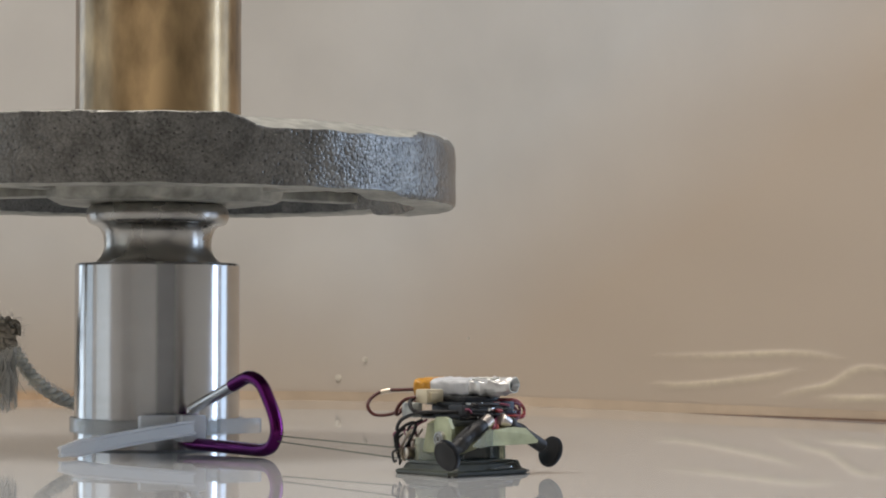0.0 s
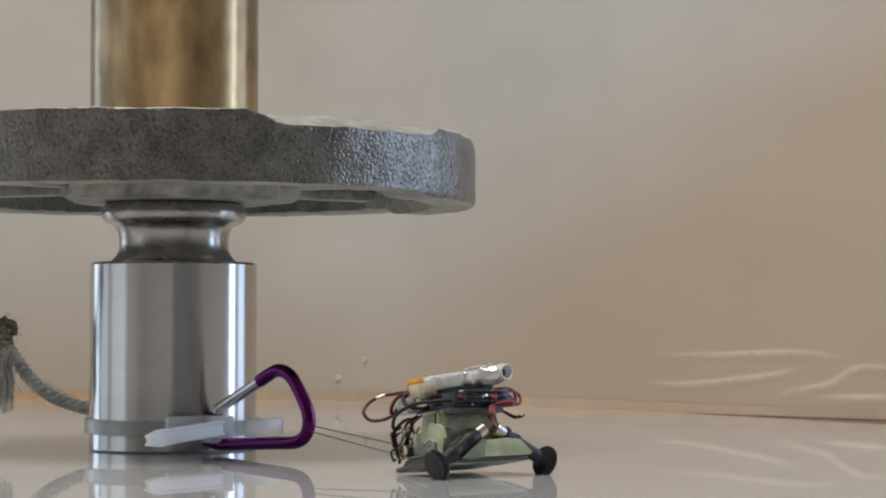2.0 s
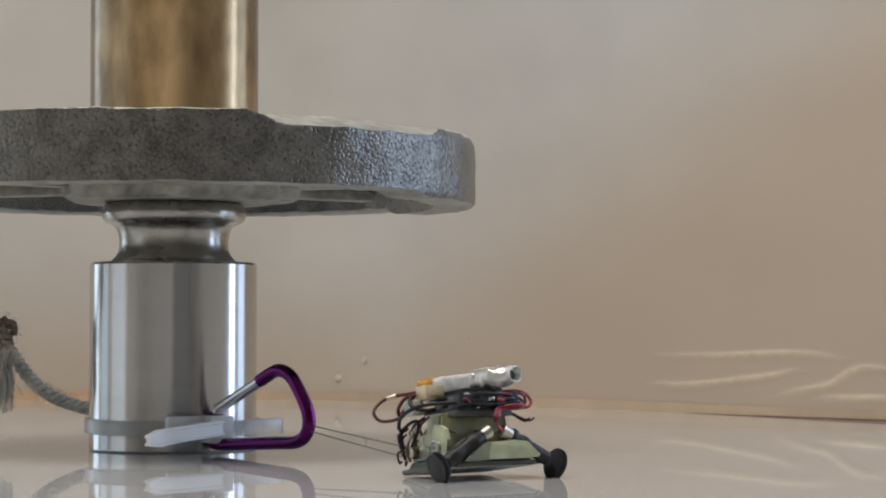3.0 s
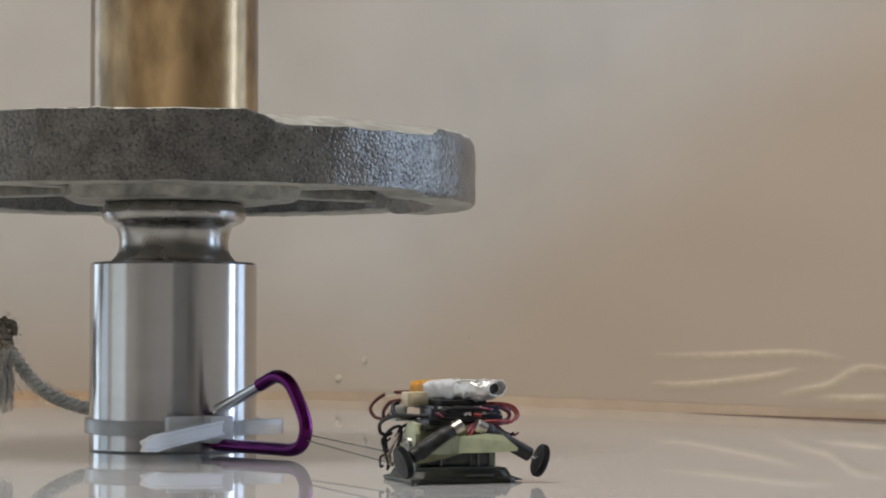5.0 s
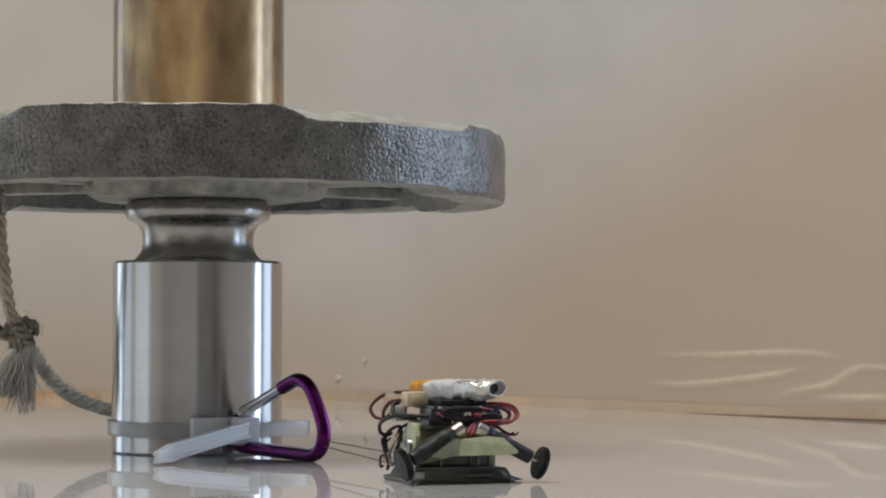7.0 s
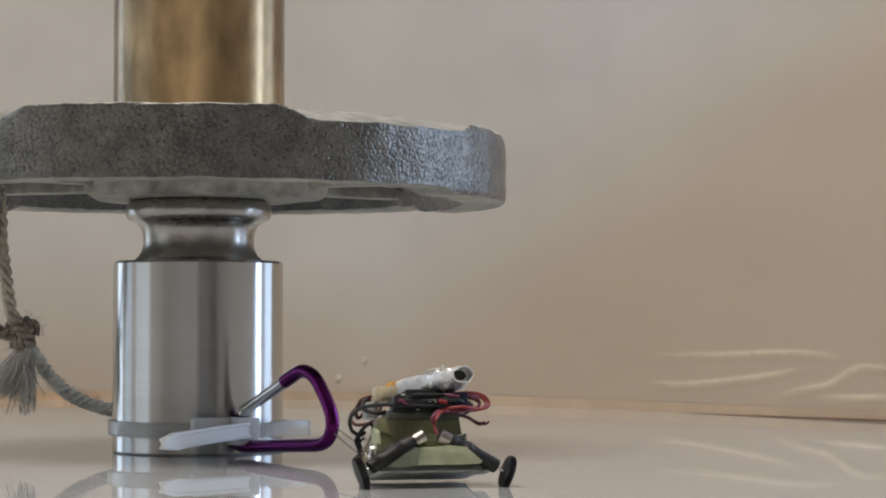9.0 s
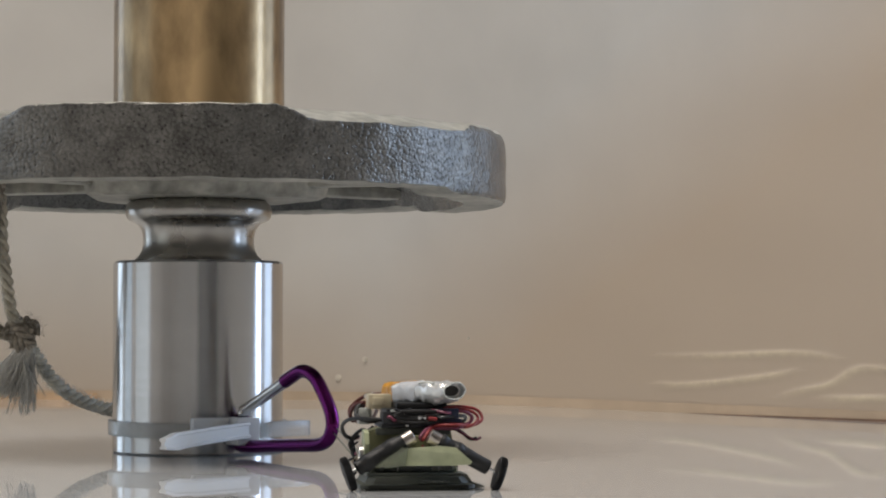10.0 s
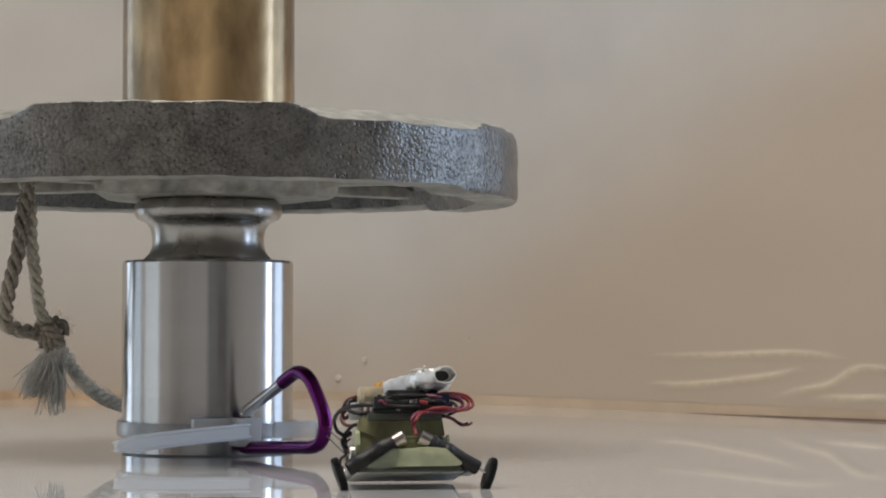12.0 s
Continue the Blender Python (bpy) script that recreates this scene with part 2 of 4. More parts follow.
def box(x0, x1, y0, y1, z0, z1, bevel=0.0, bm=None, turn=None):
    bm = bm or bmesh.new()
    r = bmesh.ops.create_cube(bm, size=1.0)
    vs = r["verts"]
    for v in vs:
        v.co = Vector(((x0 + x1) / 2 + v.co.x * (x1 - x0), (y0 + y1) / 2 + v.co.y * (y1 - y0), (z0 + z1) / 2 + v.co.z * (z1 - z0)))
    if bevel:
        es = list({e for v in vs for e in v.link_edges})
        r = bmesh.ops.bevel(bm, geom=es, offset=bevel, segments=2, affect="EDGES", profile=0.6)
        vs = list({v for f in r["faces"] for v in f.verts} | {v for v in vs if v.is_valid})
    if turn is not None:
        bmesh.ops.transform(bm, matrix=turn, verts=vs)
    return bm


def revolve(profile, seg=96, bm=None, m=None):
    """Profile of (radius, height), turned round z."""
    bm = bm or bmesh.new()
    rings = []
    for r, z in profile:
        if r < 1e-7:
            rings.append([bm.verts.new((0, 0, z))])
        else:
            rings.append([bm.verts.new((r * math.cos(2 * math.pi * k / seg), r * math.sin(2 * math.pi * k / seg), z)) for k in range(seg)])
    for a, b in zip(rings, rings[1:]):
        for k in range(seg):
            q = [a[k % len(a)], a[(k + 1) % len(a)], b[(k + 1) % len(b)], b[k % len(b)]]
            q = list(dict.fromkeys(q))
            if len(q) > 2:
                bm.faces.new(q)
    if m is not None:
        bmesh.ops.transform(bm, matrix=m, verts=[v for ring in rings for v in ring])
    return bm


def smooth_path(pts, n=8, closed=False):
    pts = [Vector(p) for p in pts]
    out = []
    c = len(pts)
    for i in range(c if closed else c - 1):
        if closed:
            p0, p1, p2, p3 = pts[i - 1], pts[i], pts[(i + 1) % c], pts[(i + 2) % c]
        else:
            p0, p1, p2, p3 = pts[max(i - 1, 0)], pts[i], pts[i + 1], pts[min(i + 2, c - 1)]
        for k in range(n):
            t = k / n
            out.append(0.5 * (2 * p1 + (p2 - p0) * t + (2 * p0 - 5 * p1 + 4 * p2 - p3) * t * t + (3 * p1 - p0 - 3 * p2 + p3) * t ** 3))
    if not closed:
        out.append(pts[-1])
    return out


def frames_along(path, closed=False):
    out, up = [], Vector((0.13, 0.31, 0.94))
    for i, p in enumerate(path):
        a, b = (path[i - 1], path[(i + 1) % len(path)]) if closed else (path[max(i - 1, 0)], path[min(i + 1, len(path) - 1)])
        d = (b - a).normalized()
        side = d.cross(up)
        if side.length < 1e-4:
            side = d.cross(Vector((1, 0, 0)))
        side.normalize()
        up = side.cross(d).normalized()
        out.append((p, side, up))
    return out


def tube(pts, r, sides=10, n=8, bm=None, closed=False, taper=None, flat=1.0, belly=False):
    bm = bm or bmesh.new()
    path = smooth_path(pts, n, closed)
    fr = frames_along(path, closed)
    rings = []
    for i, (p, s, u) in enumerate(fr):
        rr = r if taper is None else r + (taper - r) * i / (len(fr) - 1)
        if belly:
            rr *= 0.15 + 0.85 * math.sin(math.pi * i / (len(fr) - 1)) ** 0.7
        rings.append([bm.verts.new(p + s * rr * math.cos(2 * math.pi * k / sides) + u * rr * flat * math.sin(2 * math.pi * k / sides)) for k in range(sides)])
    pairs = list(zip(rings, rings[1:])) + ([(rings[-1], rings[0])] if closed else [])
    for a, b in pairs:
        for k in range(sides):
            bm.faces.new((a[k], a[(k + 1) % sides], b[(k + 1) % sides], b[k]))
    if not closed:
        bm.faces.new(rings[0])
        bm.faces.new(rings[-1][::-1])
    return bm


def laid_rope(pts, r, pitch, strands=3, bm=None):
    """Strands twisted round one another along the path."""
    bm = bm or bmesh.new()
    path = smooth_path(pts, 14)
    fr = frames_along(path)
    length = [0.0]
    for a, b in zip(path, path[1:]):
        length.append(length[-1] + (b - a).length)
    for s in range(strands):
        line = []
        for (p, side, up), l in zip(fr, length):
            a = 2 * math.pi * (l / pitch + s / strands)
            wob = 1 + 0.18 * math.sin(l * 900 + s * 2.1)
            line.append(p + (side * math.cos(a) + up * math.sin(a)) * r * 0.68 * wob)
        tube(line, r * 0.52, 7, 1, bm)
    return bm


def cylinder(a, b, r, seg=20, bm=None, bevel=0.0):
    a, b = Vector(a), Vector(b)
    l = (b - a).length
    m = Matrix.Translation(a) @ (b - a).to_track_quat("Z", "Y").to_matrix().to_4x4()
    c = bevel or r * 0.08
    return revolve([(0, 0), (r - c, 0), (r, c), (r, l - c), (r - c, l), (0, l)], seg, bm, m)


def empty(name):
    ob = new(name)
    ob.empty_display_size = 0.01
    return ob


# ---- the room ----
def setting():
    def slab(name, dims, mat, label):
        ob = part(name, box(*dims), mat, None, "", False)
        return tagged(ob, label, "", "", "structure")

    slab("room_floor", (-1.7, 1.7, -2.2, 2.4, -0.80, -0.75), M_ROOMFLOOR, "dark brown floor of the room")
    slab("ceiling", (-1.8, 1.8, -2.3, 2.5, 1.5, 1.56), M_CEIL, "plain off-white ceiling")
    slab("wall_south", (-1.7, 1.7, -2.3, -2.2, -0.75, 1.5), M_WALL, "plain dim brown wall")
    slab("wall_north", (-1.7, 1.7, 2.4, 2.5, -0.75, 1.5), M_WALL, "plain dim brown wall")
    for sign, openings, name in ((1, ((0.65, 0.93), (1.17, 2.07)), "wall_east"), (-1, ((-0.30, 0.52), (0.74, 1.26), (1.40, 2.10)), "wall_west")):
        bm = bmesh.new()
        xa, xb = sorted((sign * 1.7, sign * 1.8))
        last = -2.2
        for y0, y1 in openings:
            box(xa, xb, last, y0, -0.75, 1.5, bm=bm)
            box(xa, xb, y0, y1, -0.75, -0.03, bm=bm)
            box(xa, xb, y0, y1, 1.28, 1.5, bm=bm)
            last = y1
        box(xa, xb, last, 2.4, -0.75, 1.5, bm=bm)
        tagged(part(name, bm, M_WALL, None, "", False), "plain dim brown wall with a window opening", "", "", "structure")
    table = tagged(part("table_top", box(-0.95, 0.95, -0.5, 1.5, -0.03, 0, 0.002), M_TABLE, None, "", False), "glossy white acrylic table top", "table top", "", "structure")
    for x in (-0.88, 0.88):
        for y in (-0.43, 1.43):
            part("leg", box(x - 0.03, x + 0.03, y - 0.03, y + 0.03, -0.75, -0.03, 0.003), M_WOOD, table, "", False)
    lamp = empty("ceiling_light")
    lamp.location = (-0.36, 0.26, 1.5)
    tagged(lamp, "warm white ceiling light panel", "ceiling light")
    bm = bmesh.new()
    for d in ((-0.55, 0.55, -0.4, -0.37), (-0.55, 0.55, 0.37, 0.4), (-0.55, -0.52, -0.37, 0.37), (0.52, 0.55, -0.37, 0.37)):
        box(*d, -0.045, 0, bm=bm)
    part("frame", bm, M_CEIL, lamp, "", False)
    part("diffuser", box(-0.52, 0.52, -0.37, 0.37, -0.02, -0.012), M_LAMP, lamp, "", False)


def sheet_y(x):
    """Plan of the bent backdrop sheet: straight behind, then swinging towards the viewer."""
    return 1.10 - 1.42 * 0.03 * math.log(1 + math.exp((x + 0.029) / 0.03))


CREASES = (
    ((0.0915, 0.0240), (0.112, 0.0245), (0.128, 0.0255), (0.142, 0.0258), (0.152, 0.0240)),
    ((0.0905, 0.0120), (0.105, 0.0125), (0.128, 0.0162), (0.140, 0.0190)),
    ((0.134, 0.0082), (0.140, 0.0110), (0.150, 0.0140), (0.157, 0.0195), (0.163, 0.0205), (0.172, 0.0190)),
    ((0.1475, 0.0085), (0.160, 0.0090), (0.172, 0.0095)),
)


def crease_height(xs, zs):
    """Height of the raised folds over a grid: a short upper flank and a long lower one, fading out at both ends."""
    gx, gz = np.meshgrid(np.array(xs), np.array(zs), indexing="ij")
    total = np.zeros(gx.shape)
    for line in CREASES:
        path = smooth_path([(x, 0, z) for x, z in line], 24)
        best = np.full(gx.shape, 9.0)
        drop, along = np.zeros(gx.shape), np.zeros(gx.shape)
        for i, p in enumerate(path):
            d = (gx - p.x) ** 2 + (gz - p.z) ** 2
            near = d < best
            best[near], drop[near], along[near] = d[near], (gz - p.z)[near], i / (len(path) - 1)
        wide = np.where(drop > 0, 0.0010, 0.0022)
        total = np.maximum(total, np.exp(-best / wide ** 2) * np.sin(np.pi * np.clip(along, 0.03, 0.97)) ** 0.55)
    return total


def backdrop():
    bm = bmesh.new()
    xs = [-0.62 + 0.70 * i / 300 for i in range(300)] + [0.08 + 0.12 * i / 200 for i in range(201)]
    zs = [-0.0006, 0.002] + [0.004 + 0.0265 * k / 88 for k in range(89)] + [0.0305 + 0.2589 * k / 60 for k in range(1, 61)]
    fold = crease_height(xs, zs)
    fold_glint = bm.verts.layers.float.new("fold_glint")
    grid = []
    for i, x in enumerate(xs):
        col = []
        for k, z in enumerate(zs):
            wave = 0.0035 * noise.noise((x * 7, z * 9, 1.3)) + 0.0012 * noise.noise((x * 19, z * 26, 4.0))
            v = bm.verts.new((x, sheet_y(x) + wave * min(1, max(0, z) / 0.05) - 0.0007 * fold[i, k], z))
            # paler colour painted where the raised folds catch light
            v[fold_glint] = fold[i, k] ** 1.5
            col.append(v)
        grid.append(col)
    for a, b in zip(grid, grid[1:]):
        for k in range(len(zs) - 1):
            bm.faces.new((a[k], a[k + 1], b[k + 1], b[k]))
    bm.normal_update()
    bmesh.ops.solidify(bm, geom=bm.faces[:], thickness=-0.0015)
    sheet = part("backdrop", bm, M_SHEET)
    tagged(sheet, "bent beige plastic sheet standing on the table", "backdrop", "", "structure")
    # the long tan strip is added to paint warm bounced light
    for name, x0, x1, h0, h1, mat, off, label in (("stain_tape", -0.232, -0.174, 0.0034, 0.0030, M_ORANGE, 0.0022, "orange-brown tape at the foot of the sheet"),
                                                 ("warm_strip", -0.60, 0.19, 0.0050, 0.0036, M_TAN, 0.0012, "narrow tan strip painting warm bounced light at the foot of the sheet"),
                                                 ("edge_strip", 0.090, 0.195, -0.0006, 0.0011, M_DARKSTRIP, 0.0020, "dark strip along the foot of the sheet, taller to the right")):
        bm = bmesh.new()
        cols = []
        for i in range(61):
            x = x0 + (x1 - x0) * i / 60
            h = h0 + (h1 - h0) * i / 60
            n = 0.5 * h * abs(noise.noise((x * 40, 3, 1))) if name == "edge_strip" else 0
            y = sheet_y(x) - off
            cols.append([bm.verts.new(p) for p in ((x, y, -0.0004), (x, y, 0.0004 + h - n), (x, y + 0.0006, 0.0004 + h - n), (x, y + 0.0006, -0.0004))])
        for a, b in zip(cols, cols[1:]):
            for k in range(4):
                bm.faces.new((a[k], a[(k + 1) % 4], b[(k + 1) % 4], b[k]))
        part(name, bm, mat, sheet, label)
    # small raised blisters, their glint painted as a paler colour
    for x, z, r in ((-0.0385, 0.0205, 0.0014), (-0.052, 0.0114, 0.0017), (0.012, 0.031, 0.0007)):
        bm = revolve([(0, 0.16), (0.5, 0.12), (1, 0), (0, 0)], 18, None, Matrix.Translation((x, sheet_y(x) - 0.0006, z)) @ pose(0, 0, 0, 90) @ Matrix.Scale(r, 4))
        part("speck", bm, M_SPECK, sheet, "small blister, coloured paler for its glint")


# ---- behind the camera ----
# unseen furniture, added only to give the steel a brown reflected band
def sideboard():
    thing = empty("sideboard")
    thing.location = (-1.40, -1.62, -0.75)
    tagged(thing, "unseen brown wooden sideboard with two doors, added for a brown reflection in the steel", "sideboard")
    part("body", box(-0.27, 0.25, -0.55, 0.55, 0.08, 0.79, 0.004), M_WOOD, thing, "", False)
    part("top", box(-0.285, 0.275, -0.57, 0.57, 0.79, 0.815, 0.005), M_WOOD, thing, "", False)
    for y in (-0.275, 0.275):
        door = part("door", box(0.25, 0.268, y - 0.26, y + 0.26, 0.11, 0.77, 0.003), M_WOOD, thing, "", False)
        k = 0.21 if y < 0 else -0.21
        part("knob", revolve([(0, 0), (0.006, 0), (0.006, 0.012), (0.012, 0.018), (0.010, 0.026), (0, 0.028)], 20, None, pose(0.268, y + k, 0.48, 0, 90, 0)), M_KNOB, door)
    for x in (-0.23, 0.21):
        for y in (-0.5, 0.5):
            part("leg", cylinder((x, y, 0), (x, y, 0.08), 0.02, 16), M_WOOD, thing)


# unseen dark cloth, added so the steel mirrors a darker zone
def curtain():
    bm, rows = bmesh.new(), []
    for i in range(241):
        t = i / 240
        x = 0.22 + 1.42 * t
        y = -2.13 + 0.028 * math.sin(t * 88 + 1.2 * math.sin(t * 9)) + 0.012 * math.sin(t * 31)
        rows.append([bm.verts.new((x, y, z)) for z in (-0.72, 0.0, 0.7, 1.45)])
    for a, b in zip(rows, rows[1:]):
        for k in range(3):
            bm.faces.new((a[k], a[k + 1], b[k + 1], b[k]))
    bm.normal_update()
    bmesh.ops.solidify(bm, geom=bm.faces[:], thickness=-0.002)
    thing = empty("curtain")
    tagged(thing, "unseen dark brown pleated curtain on a rail, added to darken the steel reflection", "curtain")
    part("cloth", bm, M_CLOTH, thing)
    part("rail", cylinder((0.16, -2.13, 1.455), (1.69, -2.13, 1.455), 0.012, 16), M_KNOB, thing)


# ---- the load: steel weight, cast plate, brass weight ----
def steel_weight():
    thing = empty("steel_weight")
    tagged(thing, "polished stainless steel cylinder weight with a necked knob", "weight")
    part("body", revolve([(0, 0.0), (0.0236, 0.0), (0.0240, 0.0005), (0.0240, 0.0530), (0.0236, 0.0537), (0.0178, 0.0538), (0, 0.0538)], 128), M_STEEL, thing)
    part("knob", revolve([(0, 0.0538), (0.0190, 0.0538), (0.0179, 0.0544), (0.0168, 0.0555), (0.0160, 0.0571), (0.0157, 0.0588), (0.0157, 0.0605), (0.0160, 0.0623), (0.0167, 0.0637),
                          (0.0176, 0.0646), (0.0187, 0.0650), (0.0198, 0.0655), (0.0205, 0.0665), (0.0208, 0.0679), (0.0206, 0.0692), (0.0199, 0.0703), (0.0188, 0.0710), (0.0180, 0.0711), (0, 0.0711)], 128),
         M_KNOB, thing, "turned steel lifting knob, coloured darker for its dim reflections")
    return thing


def brass_weight():
    thing = empty("brass_weight")
    tagged(thing, "worn brown-gold brass cylinder weight standing on the plate", "weight")
    part("body", revolve([(0, 0.0005), (0.0240, 0.0005), (0.0242, 0.0008), (0.0242, 0.066), (0.0236, 0.0668), (0, 0.0668)], 128), M_BRASS, thing)
    part("foot_ring", revolve([(0, 0.0), (0.0233, 0.0), (0.0238, 0.0005), (0, 0.0005)], 128), M_BRASS, thing, "chamfered lower rim")
    return thing


def ease(a, b, x):
    t = min(1, max(0, (x - a) / (b - a)))
    return t * t * (3 - 2 * t)


def weight_plate():
    """A cast disc with a flat-cut bevel on part of its rim, above and below; origin on its underside."""
    thing = empty("weight_plate")
    tagged(thing, "grey hammertone cast iron weight plate", "weight plate")
    R, T = 0.0873, 0.0190
    low, f = -0.0010, 0.0042
    prof = [(0.0300, 0.0062), (0.0690, 0.0062), (0.0722, 0.0050), (0.0740, 0.0012), (0.0752, low), (0.0790, low), (R - 0.0030, low), (R - 0.0007, low), (R - 0.0002, low + 0.0005), (R, low + 0.0016)]
    prof += [(R, low + 0.0016 + (T - f - low - 0.0016) * k / 8) for k in range(1, 9)]
    prof += [(R - f + f * math.cos(q), T - f + f * math.sin(q)) for q in (math.pi * k / 12 for k in range(1, 7))]
    prof += [(R - 0.0060, T), (R - 0.0095, T), (0.0700, T), (0.0690, T - 0.0012), (0.0300, T - 0.0012), (0.0290, T), (0.0, T)]
    bm, seg = bmesh.new(), 360
    rings = []
    for r, z in prof:
        ring = []
        for k in range(seg):
            a = 2 * math.pi * k / seg
            cut = under = 0.0
            for mid in (-48.0, -136.0, 44.0, 128.0):
                off = abs((math.degrees(a) - mid + 180) % 360 - 180)
                cut = max(cut, 1 - ease(15.0, 26.0, off))
            for mid in (-90.0, 90.0):
                off = abs((math.degrees(a) - mid + 180) % 360 - 180)
                under = max(under, 1 - ease(53.0, 58.0, off))
            zz = z
            rr = r
            if r > R - 0.0095 and z > T / 2:
                zz = min(z, T - cut * 0.0036 * (r - R + 0.0095) / 0.0095)
            if r > R - f - 1e-6 and z > T - f - 1e-6:
                keen = 0.85 * (1 - ease(20.0, 26.0, abs((math.degrees(a) + 92 + 180) % 360 - 180)))
                rr, zz = R + (r - R) * (1 - keen), min(zz + (T - z) * keen, T)
            if r > 0.0745 and z < T / 2:
                zz = max(z, low + under * 0.0016)
            w = 0.00030 * noise.noise((math.cos(a) * 9, math.sin(a) * 9, z * 160 + r * 40)) + 0.00022 * noise.noise((math.cos(a) * 28, math.sin(a) * 28, z * 420 + r * 90))
            rr += w if 0.07 < r else 0
            zz += w
            ring.append(bm.verts.new((rr * math.cos(a), rr * math.sin(a), zz)) if r > 1e-6 else None)
        if r <= 1e-6:
            ring = [bm.verts.new((0, 0, z))] * seg
        rings.append(ring)
    for a, b in zip(rings, rings[1:]):
        for k in range(seg):
            q = list(dict.fromkeys([a[k], a[(k + 1) % seg], b[(k + 1) % seg], b[k]]))
            if len(q) > 2:
                bm.faces.new(q)
    disc = part("disc", bm, M_HAMMER, thing)
    disc.data.materials.append(M_BARE_AND_LIT)
    # pale iron: bare on the lower lip, painted lamplight on the top bevel
    for p in disc.data.polygons:
        if (p.center.z < 0.003 and abs(p.normal.z) > 0.75) or (p.center.z > 0.0135 and p.normal.z > 0.7 and p.center.xy.length > R - 0.0096):
            p.material_index = 1
    bm = bmesh.new()
    prof = [(0.0, 0.0), (0.0285, 0.0), (0.0300, 0.0008), (0.0312, 0.0064)]
    revolve(prof, 72, bm)
    for v in bm.verts:
        a = math.atan2(v.co.y, v.co.x)
        k = 1 + 0.22 * max(0, math.cos(3 * a + 0.6)) + 0.02 * noise.noise(v.co * 300)
        if v.co.length > 0.01:
            v.co.x *= k
            v.co.y *= k
    part("hub", bm, M_BARE_AND_LIT, thing, "scuffed bare boss under the plate")
    for a0 in (0, 60, 120, 180, 240, 300):
        bm = box(0.033, 0.0715, -0.0035, 0.0035, 0.0030, 0.0066, 0.0008, turn=pose(0, 0, 0, 0, 0, a0 - 20))
        part("rib", bm, M_BARE_AND_LIT, thing)
    return thing


def hanging_rope():
    """Rope knotted below the plate and led round behind the weight; origin on the axis of the weight, on the table."""
    thing = empty("rope")
    tagged(thing, "grey twisted jute rope with a knot and a frayed end", "rope")

    def at(px, py, d):
        return ((px - 784) / 3853.5 * d + 0.0663, d - 0.6145, 0.0335 + (590 - py) / 3853.5 * d)

    left = [at(46, 320, 0.612), at(45, 340, 0.612), at(38, 400, 0.612), at(24, 480, 0.613), at(9, 545, 0.616), at(14, 573, 0.620), at(35, 586, 0.624), at(66, 590, 0.628), at(88, 592, 0.631)]
    right = [at(50, 345, 0.614), at(53, 390, 0.615), at(57, 440, 0.617), at(64, 505, 0.621), at(76, 560, 0.626), at(90, 585, 0.630)]
    out = [at(92, 592, 0.631), at(112, 628, 0.638), at(138, 665, 0.645), at(170, 695, 0.650), at(207, 713, 0.655), at(260, 728, 0.660), at(330, 735, 0.655)]
    part("strand", laid_rope(left, 0.0019, 0.0120), M_ROPE_DARK, thing, "soiled brown hanging strand")
    part("strand", laid_rope(right, 0.0016, 0.0105), M_ROPE, thing)
    part("strand", laid_rope(out, 0.0018, 0.0078), M_ROPE, thing)
    k = Vector(at(92, 592, 0.630))
    ring = [k + Vector((0.0036 * math.cos(a) * (1 + 0.15 * math.sin(3 * a)), 0.0022 * math.sin(2 * a), 0.0042 * math.sin(a))) for a in np.linspace(0, 5.6, 10)]
    turns = (ring, [k + Vector((-0.0030, -0.0030, 0.0030)), k + Vector((0.0006, -0.0044, 0.0008)), k + Vector((0.0036, -0.0026, -0.0034))],
             [k + Vector((0.0030, -0.0030, 0.0024)), k + Vector((0.0004, -0.0040, -0.0014)), k + Vector((-0.0020, -0.0020, -0.0050))])
    for pts in turns:
        part("knot_turn", laid_rope([k + (Vector(p) - k) * 0.85 for p in pts], 0.0016, 0.0075), M_ROPE_DARK, thing, "tight brown turn of the knot")
    rnd = random.Random(5)
    bm = bmesh.new()
    for i in range(420):
        top = k + Vector((rnd.uniform(-0.0015, 0.0035), rnd.uniform(-0.002, 0.002), -0.004))
        side = rnd.choice((-0.0055, -0.0050, 0.0008))
        l = rnd.uniform(0.007, 0.015) if side < 0 else rnd.uniform(0.009, 0.020)
        end = k + Vector((side + rnd.gauss(0, 0.0019), rnd.uniform(-0.004, 0.004), -0.004 - l))
        mid = (top + end) / 2 + Vector((rnd.uniform(-0.0018, 0.0018), rnd.uniform(-0.001, 0.001), 0))
        tube([top, mid, end], 0.00030, 4, 4, bm, taper=0.00010)
    part("frayed_end", bm, M_FRAY, thing, "pale frayed fibres")
    bm = bmesh.new()
    for line, r, count in ((left, 0.0019, 260), (right, 0.0016, 220), (out, 0.0020, 360), (ring, 0.0022, 120)):
        path = smooth_path(line, 14)
        for i in range(count):
            j = rnd.randrange(len(path) - 1)
            p, d = path[j], (path[j + 1] - path[j]).normalized()
            side = Vector((rnd.gauss(0, 1), rnd.gauss(0, 1), rnd.gauss(0, 1)))
            side = (side - d * side.dot(d)).normalized()
            way = d * rnd.uniform(-0.0022, 0.0022)
            tube([p + side * r * 0.9, p + side * r * 1.25 + way * 0.5, p + side * r * rnd.uniform(1.2, 1.75) + way], 0.00010, 4, 2, bm, taper=0.00004)
    part("fuzz", bm, M_FRAY, thing, "loose pale fibres standing off the rope")
    return thing


